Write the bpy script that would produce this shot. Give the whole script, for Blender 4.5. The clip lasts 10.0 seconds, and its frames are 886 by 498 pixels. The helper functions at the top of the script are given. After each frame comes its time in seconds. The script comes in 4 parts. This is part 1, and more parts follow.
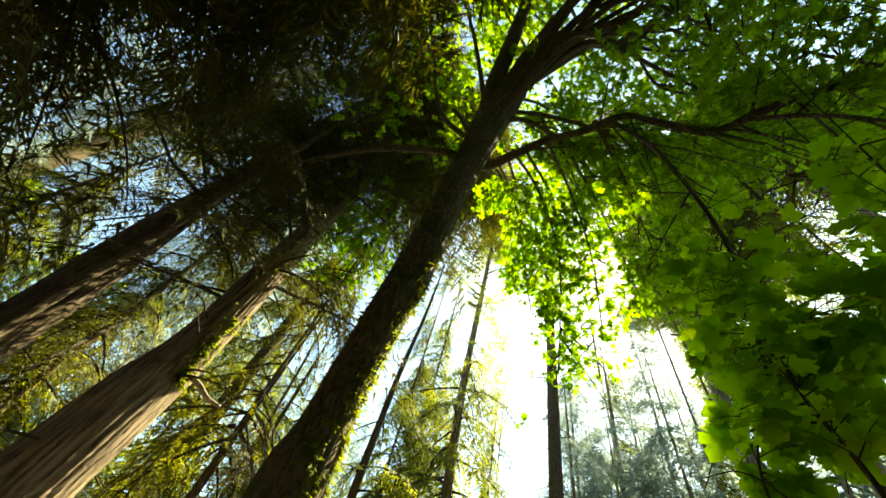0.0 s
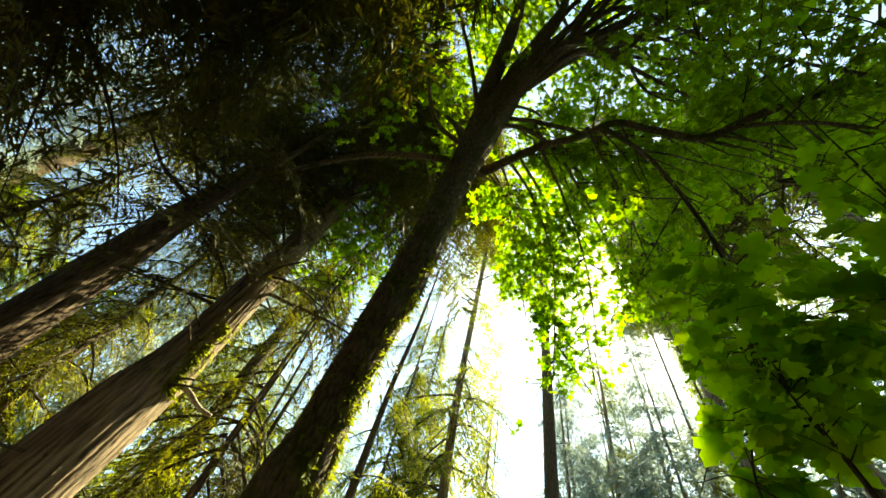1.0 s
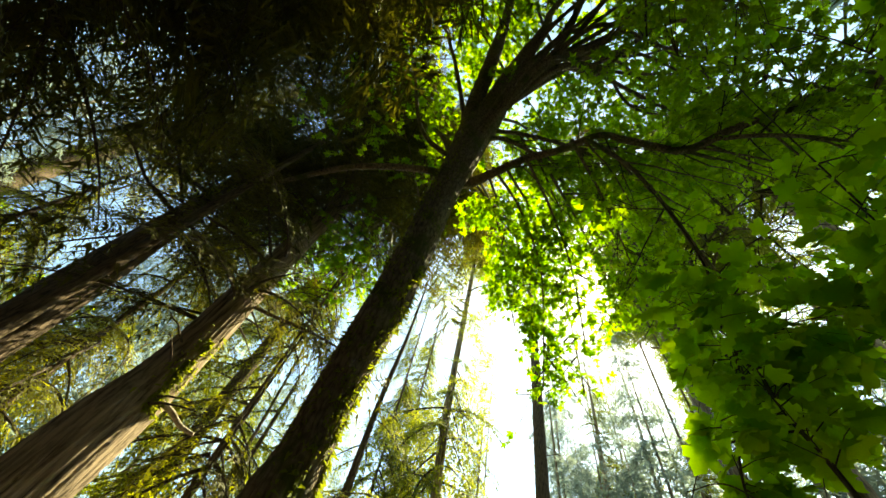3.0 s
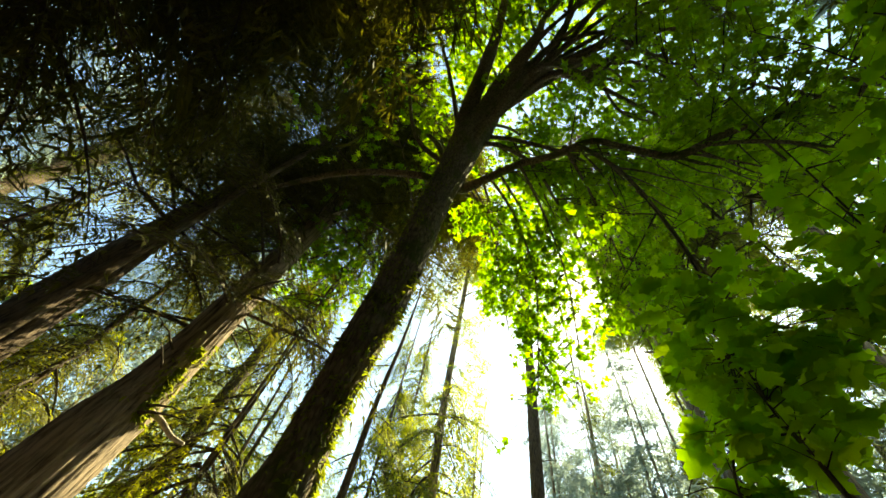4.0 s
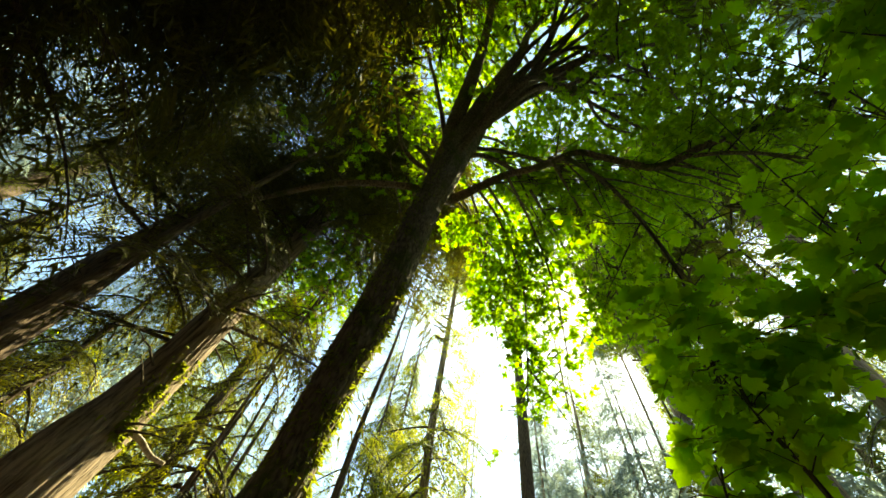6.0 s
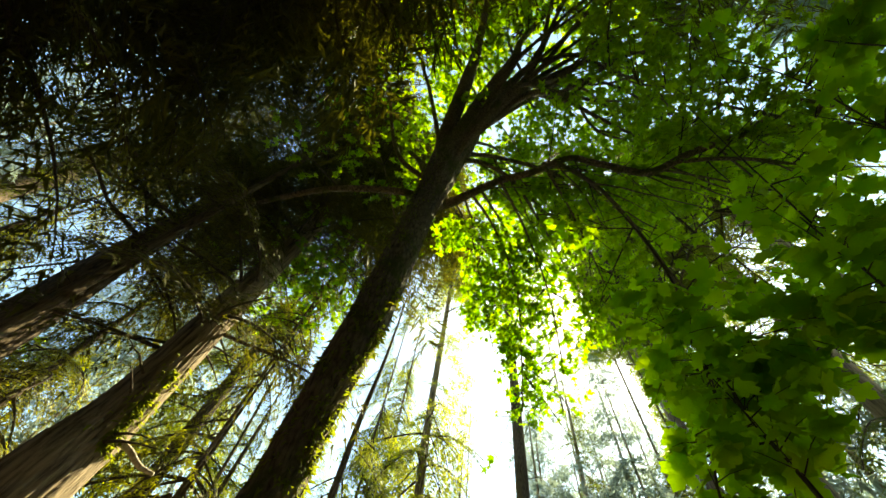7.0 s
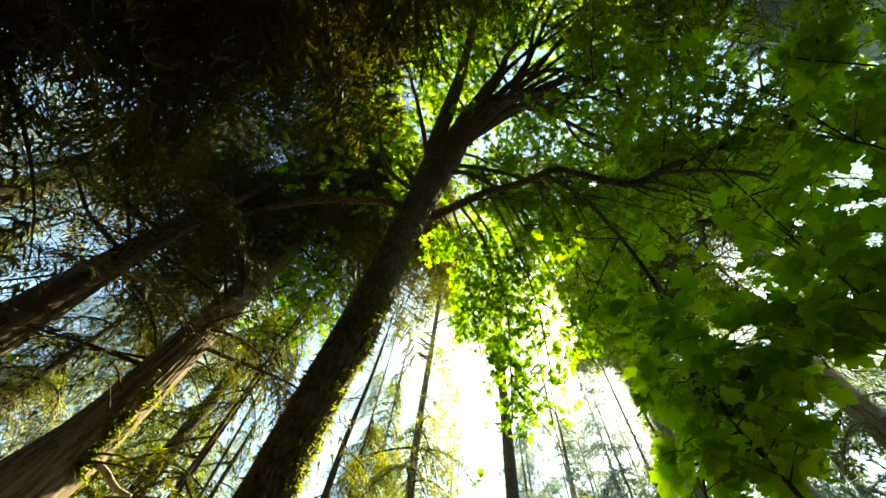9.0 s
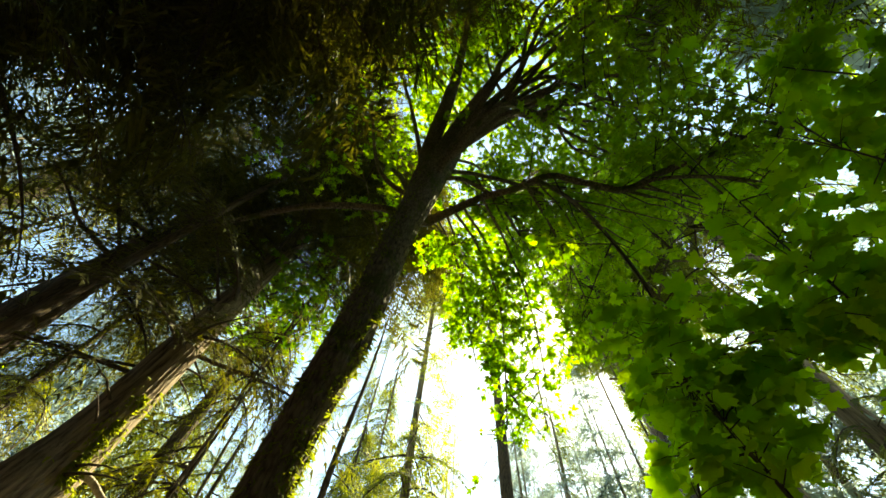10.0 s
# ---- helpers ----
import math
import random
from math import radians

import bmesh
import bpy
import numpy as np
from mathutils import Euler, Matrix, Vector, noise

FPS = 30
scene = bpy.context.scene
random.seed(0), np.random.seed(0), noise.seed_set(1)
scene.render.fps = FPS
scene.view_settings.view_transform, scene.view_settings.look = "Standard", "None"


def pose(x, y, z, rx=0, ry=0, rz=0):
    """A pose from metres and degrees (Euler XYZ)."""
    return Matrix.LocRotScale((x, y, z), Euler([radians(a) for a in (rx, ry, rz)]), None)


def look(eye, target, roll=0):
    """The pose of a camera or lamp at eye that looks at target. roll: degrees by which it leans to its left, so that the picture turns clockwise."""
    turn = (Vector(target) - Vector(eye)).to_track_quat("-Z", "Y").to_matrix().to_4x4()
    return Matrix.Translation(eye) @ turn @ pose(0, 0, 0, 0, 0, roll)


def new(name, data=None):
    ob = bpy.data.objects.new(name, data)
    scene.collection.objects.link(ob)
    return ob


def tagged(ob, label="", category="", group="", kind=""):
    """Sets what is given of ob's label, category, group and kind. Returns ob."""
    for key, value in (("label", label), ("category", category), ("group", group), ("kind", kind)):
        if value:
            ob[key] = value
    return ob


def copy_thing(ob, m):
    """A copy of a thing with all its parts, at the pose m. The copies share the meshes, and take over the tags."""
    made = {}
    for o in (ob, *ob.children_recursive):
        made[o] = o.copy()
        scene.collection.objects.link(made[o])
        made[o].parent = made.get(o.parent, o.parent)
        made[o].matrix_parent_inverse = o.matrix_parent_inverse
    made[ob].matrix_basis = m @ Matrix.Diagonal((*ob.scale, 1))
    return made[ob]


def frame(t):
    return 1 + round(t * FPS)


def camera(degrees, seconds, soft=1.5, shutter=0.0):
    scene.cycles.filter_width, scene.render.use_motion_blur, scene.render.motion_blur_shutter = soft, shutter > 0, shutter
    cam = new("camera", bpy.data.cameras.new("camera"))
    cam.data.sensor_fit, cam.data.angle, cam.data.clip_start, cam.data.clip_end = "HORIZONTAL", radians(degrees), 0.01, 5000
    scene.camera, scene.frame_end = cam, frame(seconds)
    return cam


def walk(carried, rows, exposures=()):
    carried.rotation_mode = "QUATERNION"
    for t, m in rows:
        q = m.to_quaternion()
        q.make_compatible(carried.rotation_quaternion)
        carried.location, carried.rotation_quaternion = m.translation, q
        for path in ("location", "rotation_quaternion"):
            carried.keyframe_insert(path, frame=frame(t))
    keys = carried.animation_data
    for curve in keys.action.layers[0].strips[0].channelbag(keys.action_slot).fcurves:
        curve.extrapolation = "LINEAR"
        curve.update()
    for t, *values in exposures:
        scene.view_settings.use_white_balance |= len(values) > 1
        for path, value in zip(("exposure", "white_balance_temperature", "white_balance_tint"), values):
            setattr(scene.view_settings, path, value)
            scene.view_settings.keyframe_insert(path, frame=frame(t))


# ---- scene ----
# ---- camera: stands among the trees and turns upward ----
EYE = 1.6
TURNS = [
    (0.0, 148.068, -11.588, -17.866),
    (0.5, 148.543, -11.173, -17.995),
    (1.0, 149.006, -10.754, -18.120),
    (1.5, 149.458, -10.330, -18.242),
    (2.0, 149.900, -9.902, -18.361),
    (2.5, 150.333, -9.472, -18.478),
    (3.0, 150.759, -9.039, -18.593),
    (3.5, 151.179, -8.604, -18.706),
    (4.0, 151.593, -8.168, -18.818),
    (4.5, 152.003, -7.732, -18.929),
    (5.0, 152.410, -7.296, -19.040),
    (5.5, 152.815, -6.860, -19.151),
    (6.0, 153.219, -6.425, -19.262),
    (6.5, 153.623, -5.992, -19.374),
    (7.0, 154.028, -5.561, -19.487),
    (7.5, 154.436, -5.132, -19.601),
    (8.0, 154.847, -4.707, -19.716),
    (8.5, 155.262, -4.286, -19.834),
    (9.0, 155.683, -3.868, -19.954),
    (9.5, 156.110, -3.456, -20.076),
    (10.0, 156.545, -3.048, -20.201),
]
cam = camera(98.2, 10.0, soft=1.5)
walk(cam, [(t, pose(0, 0, EYE, rx, ry, rz)) for t, rx, ry, rz in TURNS], exposures=[(0.0, 2.24, 8600, -10), (10.0, 2.24, 8600, -10)])

# ---- world, sun, exposure ----
SUN_AZ, SUN_EL = 46.5, 53.0


def polar(az, d, z):
    """A place d metres off in the compass direction az (degrees, clockwise from +y), z metres up."""
    return np.array([d * math.sin(radians(az)), d * math.cos(radians(az)), z])


world = bpy.data.worlds.new("sky")
scene.world = world
world.use_nodes = True
wn = world.node_tree.nodes
sky = wn.new("ShaderNodeTexSky")
sky.sky_type = "NISHITA"
sky.sun_disc = False
sky.sun_elevation, sky.sun_rotation = radians(SUN_EL), radians(SUN_AZ)
sky.air_density, sky.dust_density, sky.ozone_density = 1.0, 0.5, 2.2
wn["Background"].inputs["Strength"].default_value = 0.13
world.node_tree.links.new(sky.outputs[0], wn["Background"].inputs["Color"])

sun_data = bpy.data.lights.new("sun", "SUN")
sun_data.energy, sun_data.angle, sun_data.color = 5.0, radians(0.53), (1.0, 0.90, 0.70)
sun = new("sun", sun_data)
way = polar(SUN_AZ, math.cos(radians(SUN_EL)), math.sin(radians(SUN_EL)))
sun.matrix_world = look(tuple(60 * way), (0, 0, 0))


# ---- materials ----
def material(name):
    m = bpy.data.materials.new(name)
    m.use_nodes = True
    nt = m.node_tree
    nt.nodes.clear()
    return m, nt.nodes, nt.links


def node(nodes, kind, **values):
    n = nodes.new(kind)
    for key, value in values.items():
        n.inputs[key].default_value = value
    return n


def ramp(nodes, *stops):
    r = nodes.new("ShaderNodeValToRGB")
    e = r.color_ramp.elements
    while len(e) < len(stops):
        e.new(0.5)
    for slot, (place, col) in zip(e, stops):
        slot.position, slot.color = place, (*col, 1)
    return r


def leaf_material(name, dark, light, through_dark, through_light, amount, rough=0.45):
    """A thin leaf: reflects a little, lets coloured daylight through; varies from leaf to leaf and over the blade."""
    m, n, l = material(name)
    out = n.new("ShaderNodeOutputMaterial")
    geo, info = n.new("ShaderNodeNewGeometry"), n.new("ShaderNodeObjectInfo")
    coords = n.new("ShaderNodeTexCoord")
    spots = node(n, "ShaderNodeTexNoise", Scale=14.0, Detail=3.0)
    l.new(coords.outputs["Object"], spots.inputs["Vector"])
    drift = node(n, "ShaderNodeTexNoise", Scale=0.9, Detail=2.0)
    l.new(geo.outputs["Position"], drift.inputs["Vector"])
    add = n.new("ShaderNodeMath"); add.operation = "ADD"
    l.new(geo.outputs["Random Per Island"], add.inputs[0]); l.new(info.outputs["Random"], add.inputs[1])
    mean = n.new("ShaderNodeMath"); mean.operation = "MULTIPLY_ADD"
    l.new(add.outputs[0], mean.inputs[0]); mean.inputs[1].default_value = 0.3
    part_spot = n.new("ShaderNodeMath"); part_spot.operation = "MULTIPLY"
    l.new(spots.outputs["Fac"], part_spot.inputs[0]); l.new(drift.outputs["Fac"], part_spot.inputs[1])
    l.new(part_spot.outputs[0], mean.inputs[2])
    top, under = ramp(n, (0.2, dark), (0.85, light)), ramp(n, (0.2, through_dark), (0.85, through_light))
    l.new(mean.outputs[0], top.inputs[0]); l.new(mean.outputs[0], under.inputs[0])
    shine = node(n, "ShaderNodeBsdfPrincipled", Roughness=rough)
    shine.inputs["Specular IOR Level"].default_value = 0.2
    l.new(top.outputs[0], shine.inputs["Base Color"])
    glow = n.new("ShaderNodeBsdfTranslucent")
    l.new(under.outputs[0], glow.inputs["Color"])
    mix = n.new("ShaderNodeMixShader"); mix.inputs[0].default_value = amount
    l.new(shine.outputs[0], mix.inputs[1]); l.new(glow.outputs[0], mix.inputs[2])
    l.new(mix.outputs[0], out.inputs["Surface"])
    return m


def bark_material(name, deep, ridge, scale, stretch, moss=0.0, relief=0.6):
    """Furrowed bark running up the stem, with patches of moss and pale lichen."""
    m, n, l = material(name)
    out = n.new("ShaderNodeOutputMaterial")
    coords = n.new("ShaderNodeTexCoord")
    mapping = n.new("ShaderNodeMapping")
    mapping.inputs["Scale"].default_value = (scale, scale, scale * stretch)
    l.new(coords.outputs["Object"], mapping.inputs["Vector"])
    furrow = node(n, "ShaderNodeTexNoise", Scale=1.0, Detail=8.0, Roughness=0.65, Distortion=0.6)
    l.new(mapping.outputs[0], furrow.inputs["Vector"])
    plate = n.new("ShaderNodeTexVoronoi"); plate.feature = "DISTANCE_TO_EDGE"
    plate.inputs["Scale"].default_value = 0.8
    l.new(mapping.outputs[0], plate.inputs["Vector"])
    height = n.new("ShaderNodeMath"); height.operation = "MULTIPLY_ADD"
    l.new(plate.outputs["Distance"], height.inputs[0]); height.inputs[1].default_value = 0.6
    l.new(furrow.outputs["Fac"], height.inputs[2])
    col = ramp(n, (0.32, deep), (0.62, ridge), (0.9, tuple(min(1, c * 1.35) for c in ridge)))
    l.new(height.outputs[0], col.inputs[0])
    patches = node(n, "ShaderNodeTexNoise", Scale=2.3, Detail=6.0, Roughness=0.7)
    l.new(coords.outputs["Object"], patches.inputs["Vector"])
    cover = ramp(n, (0.62 - 0.25 * moss, (0, 0, 0)), (0.72 - 0.2 * moss, (1, 1, 1)))
    l.new(patches.outputs["Fac"], cover.inputs[0])
    green = n.new("ShaderNodeMix"); green.data_type = "RGBA"
    l.new(cover.outputs[0], green.inputs[0]); l.new(col.outputs[0], green.inputs[6])
    green.inputs[7].default_value = (0.085, 0.095, 0.025, 1) if moss > 0 else (0.16, 0.15, 0.12, 1)
    surf = node(n, "ShaderNodeBsdfPrincipled", Roughness=0.92)
    surf.inputs["Specular IOR Level"].default_value = 0.2
    l.new(green.outputs[2], surf.inputs["Base Color"])
    bump = node(n, "ShaderNodeBump", Strength=relief, Distance=0.05)
    l.new(height.outputs[0], bump.inputs["Height"]); l.new(bump.outputs[0], surf.inputs["Normal"])
    l.new(surf.outputs[0], out.inputs["Surface"])
    return m


MAPLE_LEAF = leaf_material("maple_leaf", (0.035, 0.085, 0.010), (0.08, 0.15, 0.018), (0.20, 0.46, 0.012), (0.62, 0.80, 0.03), 0.66)
NEAR_LEAF = leaf_material("vine_maple_leaf", (0.07, 0.16, 0.018), (0.15, 0.23, 0.022), (0.25, 0.56, 0.015), (0.62, 0.80, 0.03), 0.8)
NEEDLES = leaf_material("hemlock_needles", (0.04, 0.042, 0.010), (0.12, 0.11, 0.02), (0.10, 0.10, 0.010), (0.28, 0.26, 0.018), 0.22, 0.6)
DRAPE = leaf_material("hanging_needles", (0.06, 0.065, 0.010), (0.14, 0.14, 0.02), (0.24, 0.26, 0.012), (0.60, 0.58, 0.03), 0.45, 0.5)
FAR_NEEDLES = leaf_material("fir_needles", (0.04, 0.06, 0.022), (0.11, 0.14, 0.04), (0.12, 0.17, 0.012), (0.42, 0.46, 0.03), 0.45, 0.5)
# Bright for young growth, with sunlight put into the colour as well.
SUNLIT_SPRAY = leaf_material("sunlit_young_needles", (0.05, 0.08, 0.015), (0.13, 0.17, 0.03), (0.34, 0.41, 0.016), (0.78, 0.77, 0.05), 0.55, 0.5)
# Aerial haze is put into this needle colour: paler and greyer blue.
HAZED = leaf_material("hazed_needles", (0.06, 0.08, 0.085), (0.13, 0.16, 0.165), (0.2, 0.26, 0.22), (0.42, 0.5, 0.4), 0.6, 0.6)
FIR_BARK = bark_material("fir_bark", (0.022, 0.015, 0.010), (0.29, 0.22, 0.155), 14.0, 0.11, 0.0, 0.5)
RED_BARK = bark_material("hemlock_bark", (0.025, 0.016, 0.012), (0.13, 0.093, 0.064), 22.0, 0.2, 0.1, 0.8)
MAPLE_BARK = bark_material("mossy_maple_bark", (0.025, 0.02, 0.015), (0.20, 0.15, 0.10), 26.0, 0.3, 0.5, 0.9)
TWIG = bark_material("twig_bark", (0.02, 0.015, 0.01), (0.08, 0.06, 0.042), 40.0, 0.4, 0.2, 0.3)
PALE_WOOD = bark_material("pale_wood", (0.2, 0.15, 0.1), (0.5, 0.42, 0.33), 30.0, 0.3, 0.0, 0.4)
MOSS = leaf_material("moss", (0.06, 0.085, 0.012), (0.17, 0.2, 0.025), (0.22, 0.28, 0.02), (0.5, 0.52, 0.04), 0.4, 0.9)


def soil_material():
    m, n, l = material("forest_floor")
    out = n.new("ShaderNodeOutputMaterial")
    coords = n.new("ShaderNodeTexCoord")
    big, fine = node(n, "ShaderNodeTexNoise", Scale=0.7, Detail=5.0), node(n, "ShaderNodeTexNoise", Scale=30.0, Detail=6.0)
    for x in (big, fine):
        l.new(coords.outputs["Object"], x.inputs["Vector"])
    mul = n.new("ShaderNodeMath"); mul.operation = "MULTIPLY"
    l.new(big.outputs["Fac"], mul.inputs[0]); l.new(fine.outputs["Fac"], mul.inputs[1])
    col = ramp(n, (0.1, (0.03, 0.02, 0.012)), (0.27, (0.09, 0.06, 0.035)), (0.45, (0.06, 0.08, 0.025)))
    l.new(mul.outputs[0], col.inputs[0])
    surf = node(n, "ShaderNodeBsdfPrincipled", Roughness=0.95)
    l.new(col.outputs[0], surf.inputs["Base Color"])
    bump = node(n, "ShaderNodeBump", Strength=0.8, Distance=0.05)
    l.new(fine.outputs["Fac"], bump.inputs["Height"]); l.new(bump.outputs[0], surf.inputs["Normal"])
    l.new(surf.outputs[0], out.inputs["Surface"])
    return m


SOIL = soil_material()
rng = np.random.default_rng(7)


# ---- mesh helpers ----
def tri_mesh(name, chunks, mats, smooth=False):
    """One mesh from chunks of (verts, triangles, material index)."""
    verts, tris, slots, base = [], [], [], 0
    for v, f, s in chunks:
        verts.append(v); tris.append(f + base); slots.append(np.full(len(f), s, np.int32))
        base += len(v)
    v, f, s = np.concatenate(verts).astype(np.float32), np.concatenate(tris).astype(np.int32), np.concatenate(slots)
    me = bpy.data.meshes.new(name)
    me.vertices.add(len(v)); me.vertices.foreach_set("co", v.ravel())
    me.loops.add(3 * len(f)); me.loops.foreach_set("vertex_index", f.ravel())
    me.polygons.add(len(f)); me.polygons.foreach_set("loop_start", np.arange(0, 3 * len(f), 3, dtype=np.int32))
    me.polygons.foreach_set("material_index", s)
    me.polygons.foreach_set("use_smooth", np.full(len(f), smooth))
    for mat in mats:
        me.materials.append(mat)
    me.update(calc_edges=True)
    return me


def unit(v):
    return v / (np.linalg.norm(v, axis=-1, keepdims=True) + 1e-12)


def curve_points(ctrl, n):
    """n points on a smooth curve through the control rows (place and radius alike)."""
    c = np.asarray(ctrl, float)
    c = np.vstack([2 * c[0] - c[1], c, 2 * c[-1] - c[-2]])
    u = np.linspace(0, len(c) - 3 - 1e-9, n)
    i = u.astype(int); t = (u - i)[:, None]
    p0, p1, p2, p3 = c[i], c[i + 1], c[i + 2], c[i + 3]
    return 0.5 * (2 * p1 + (p2 - p0) * t + (2 * p0 - 5 * p1 + 4 * p2 - p3) * t**2 + (3 * p1 - p0 - 3 * p2 + p3) * t**3)


def tube(pts, radii, sides, rough=0.0, furrows=0, seed=0):
    """A closed tapered tube along pts; rough: unevenness of the radius; furrows: how many ridges run along it."""
    pts, radii = np.asarray(pts, float), np.asarray(radii, float)
    k = len(pts)
    ahead = unit(np.gradient(pts, axis=0))
    ref = np.array([1.0, 0.13, 0.0]) if abs(ahead[:, 2]).mean() > 0.6 else np.array([0.0, 0.0, 1.0])
    a = unit(np.cross(ahead, ref)); b = np.cross(ahead, a)
    th = np.linspace(0, 2 * np.pi, sides, endpoint=False)
    r = np.repeat(radii[:, None], sides, 1)
    if rough:
        g = np.random.default_rng(seed)
        run = np.linspace(0, 1, k)[:, None] * k
        wave = sum(np.sin(m * th + g.uniform(0, 6.3) + run * g.uniform(-0.25, 0.25)) / m for m in (2, 3, 5, 7))
        fine = sum(np.sin(m * th + g.uniform(0, 6.3) + 1.2 * np.sin(run * g.uniform(0.1, 0.5) + g.uniform(0, 6))) for m in (furrows, furrows + 5, furrows * 2 + 1)) if furrows else 0
        grit = g.normal(0, 1, (k, sides))
        r = r * (1 + rough * (0.5 * wave + 0.25 * fine + 0.22 * grit))
    v = pts[:, None] + r[..., None] * (np.cos(th)[None, :, None] * a[:, None] + np.sin(th)[None, :, None] * b[:, None])
    i = np.arange(k - 1)[:, None] * sides; j = np.arange(sides)[None]; j2 = (j + 1) % sides
    q = np.stack([i + j, i + j2, i + sides + j2, i + sides + j], -1).reshape(-1, 4)
    f = np.vstack([q[:, [0, 1, 2]], q[:, [0, 2, 3]]])
    ends = np.array([pts[0], pts[-1]]); n0 = k * sides
    jj = np.arange(sides); jn = (jj + 1) % sides
    caps = np.vstack([np.c_[np.full(sides, n0), jn, jj], np.c_[np.full(sides, n0 + 1), n0 - sides + jj, n0 - sides + jn]])
    return np.vstack([v.reshape(-1, 3), ends]), np.vstack([f, caps])


def strew(shape, places, tip, face, size):
    """Copies of a small flat shape: its y along tip, its z along face."""
    v, f = shape
    y = unit(tip); x = unit(np.cross(y, face)); z = np.cross(x, y)
    m = np.stack([x, y, z], 1) * size[:, None, None]
    out = np.einsum("vk,nkj->nvj", v, m) + places[:, None]
    return out.reshape(-1, 3), (f[None] + (np.arange(len(places)) * len(v))[:, None, None]).reshape(-1, 3)


def part(name, mesh, parent, label=""):
    ob = new(name, mesh)
    ob.parent = parent
    return tagged(ob, label)


def thing(name, base, label, category, group=""):
    ob = new(name)
    ob.empty_display_size = 0.3
    ob.location = base
    return tagged(ob, label, category, group)


def outlook(p):
    """Compass direction and height angle of a place, from where one stands."""
    return math.degrees(math.atan2(p[0], p[1])), math.degrees(math.atan2(p[2] - EYE, math.hypot(p[0], p[1])))


# Gaps cut in the crowns to fit the camera's view of the clearing, sky and trunks: direction from, to; height angle
# from, to; share of leaves left; if given, only nearer than that distance and below that height.
CROWN_GAPS = [(4, 22, 20, 51, 0.0), (4, 16, 51, 63, 0.12), (16, 27, 62, 69, 0.75), (22, 25, 45, 51, 0.3), (24, 26.5, 20, 45, 0.0), (24, 50, 20, 39.5, 0.0), (42, 50.5, 36, 47.5, 0.03),
              (41, 53, 47, 62, 0.85), (64, 82, 47, 58, 0.45), (100, 118, 46, 51, 0.5), (-60, 60, 60, 90, 0.08, 2.4, 10.6)]
VINE_GAPS = [(40, 50.5, 18, 33.5, 0.0), (43, 46.5, 26, 36.5, 0.4), (-90, 43, 0, 90, 0.0), (42, 50.5, 36.5, 47.5, 0.0), (42, 52, 47, 63, 0.5), (64, 82, 47, 58, 0.55), (62, 70, 26, 31, 0.6), (68, 82, 22, 36, 0.6), (56, 96, 58, 90, 0.3), (96, 125, 58, 90, 0.6), (78, 108, 51, 66, 0.4)]
BOUGH_GAPS = [(-31, -9, 44, 59, 0.68), (-57, -49, 33, 43, 0.65), (-40, -36, 30, 38, 0.25), (-36, -32, 32, 36, 0.3), (-52, -38, 57, 66, 0.5), (-71, -67, 40, 46, 0.3),
              (23, 26.5, 30, 46, 0.0), (19, 23, 28, 46, 0.45), (40, 50, 35, 46, 0.0), (2, 6, 18, 34, 0.9), (-46.8, -41.5, 12, 46, 0.1, 8.3), (-33.8, -25.5, 6, 37, 0.05, 6.4), (-33.8, -29, 37, 46, 0.3, 6.4), (-11, 1, 10, 60, 0.2, 4.0)]


# Shafts cleared through the crowns, added so that the sun lights chosen places: a place that it reaches, the shaft's
# radius and, if given, how far up it begins.
SHAFTS = [(polar(-27, 5.9, 2.8), 0.6), (polar(-27, 5.9, 3.7), 0.7), (polar(-27, 5.9, 4.8), 0.7), (polar(-27, 5.9, 5.8), 0.6), (polar(-14, 8.4, 10.5), 1.0), (polar(-37, 9, 4.4), 0.9),
          (polar(-56.5, 13.7, 9.0), 1.0), (polar(-23, 9, 4.2), 1.1), (polar(-18, 9.5, 5.5), 0.8), (polar(-36, 10.5, 5.5), 0.8), (polar(92, 4.6, 7.3), 0.4), (polar(-3, 2.5, 3.6), 0.25), (polar(-22.5, 7.8, 3.6), 0.8), (polar(50, 3.0, 7.5), 0.45, 1.0), (polar(19, 3.4, 9.0), 1.0, 1.0),
          (polar(28, 4.2, 5.4), 1.0, 1.2), (polar(33, 4.2, 6.2), 1.1, 1.2), (polar(37, 4.2, 5.8), 0.7, 1.2), (polar(28, 4.0, 7.8), 1.0, 1.2), (polar(34, 4.0, 7.6), 0.8, 1.2)]


def covered(p, g, gaps, blur=1.0):
    """Whether a leaf or bough may grow at p: outside the sun shafts and the view-fitted gaps."""
    for spot, wide, *low in SHAFTS:
        off = p - spot
        up = off @ way
        if up > (low[0] if low else 0.8) and np.linalg.norm(off - up * way) < wide:
            return False
    a, e = outlook(p)
    a, e = a + g.normal(0, blur), e + g.normal(0, blur)
    d = math.hypot(p[0], p[1])
    return all(g.uniform() < left for a0, a1, e0, e1, left, *near in gaps if a0 < a < a1 and e0 < e < e1 and (not near or d < near[0]) and (len(near) < 2 or p[2] < near[1]))


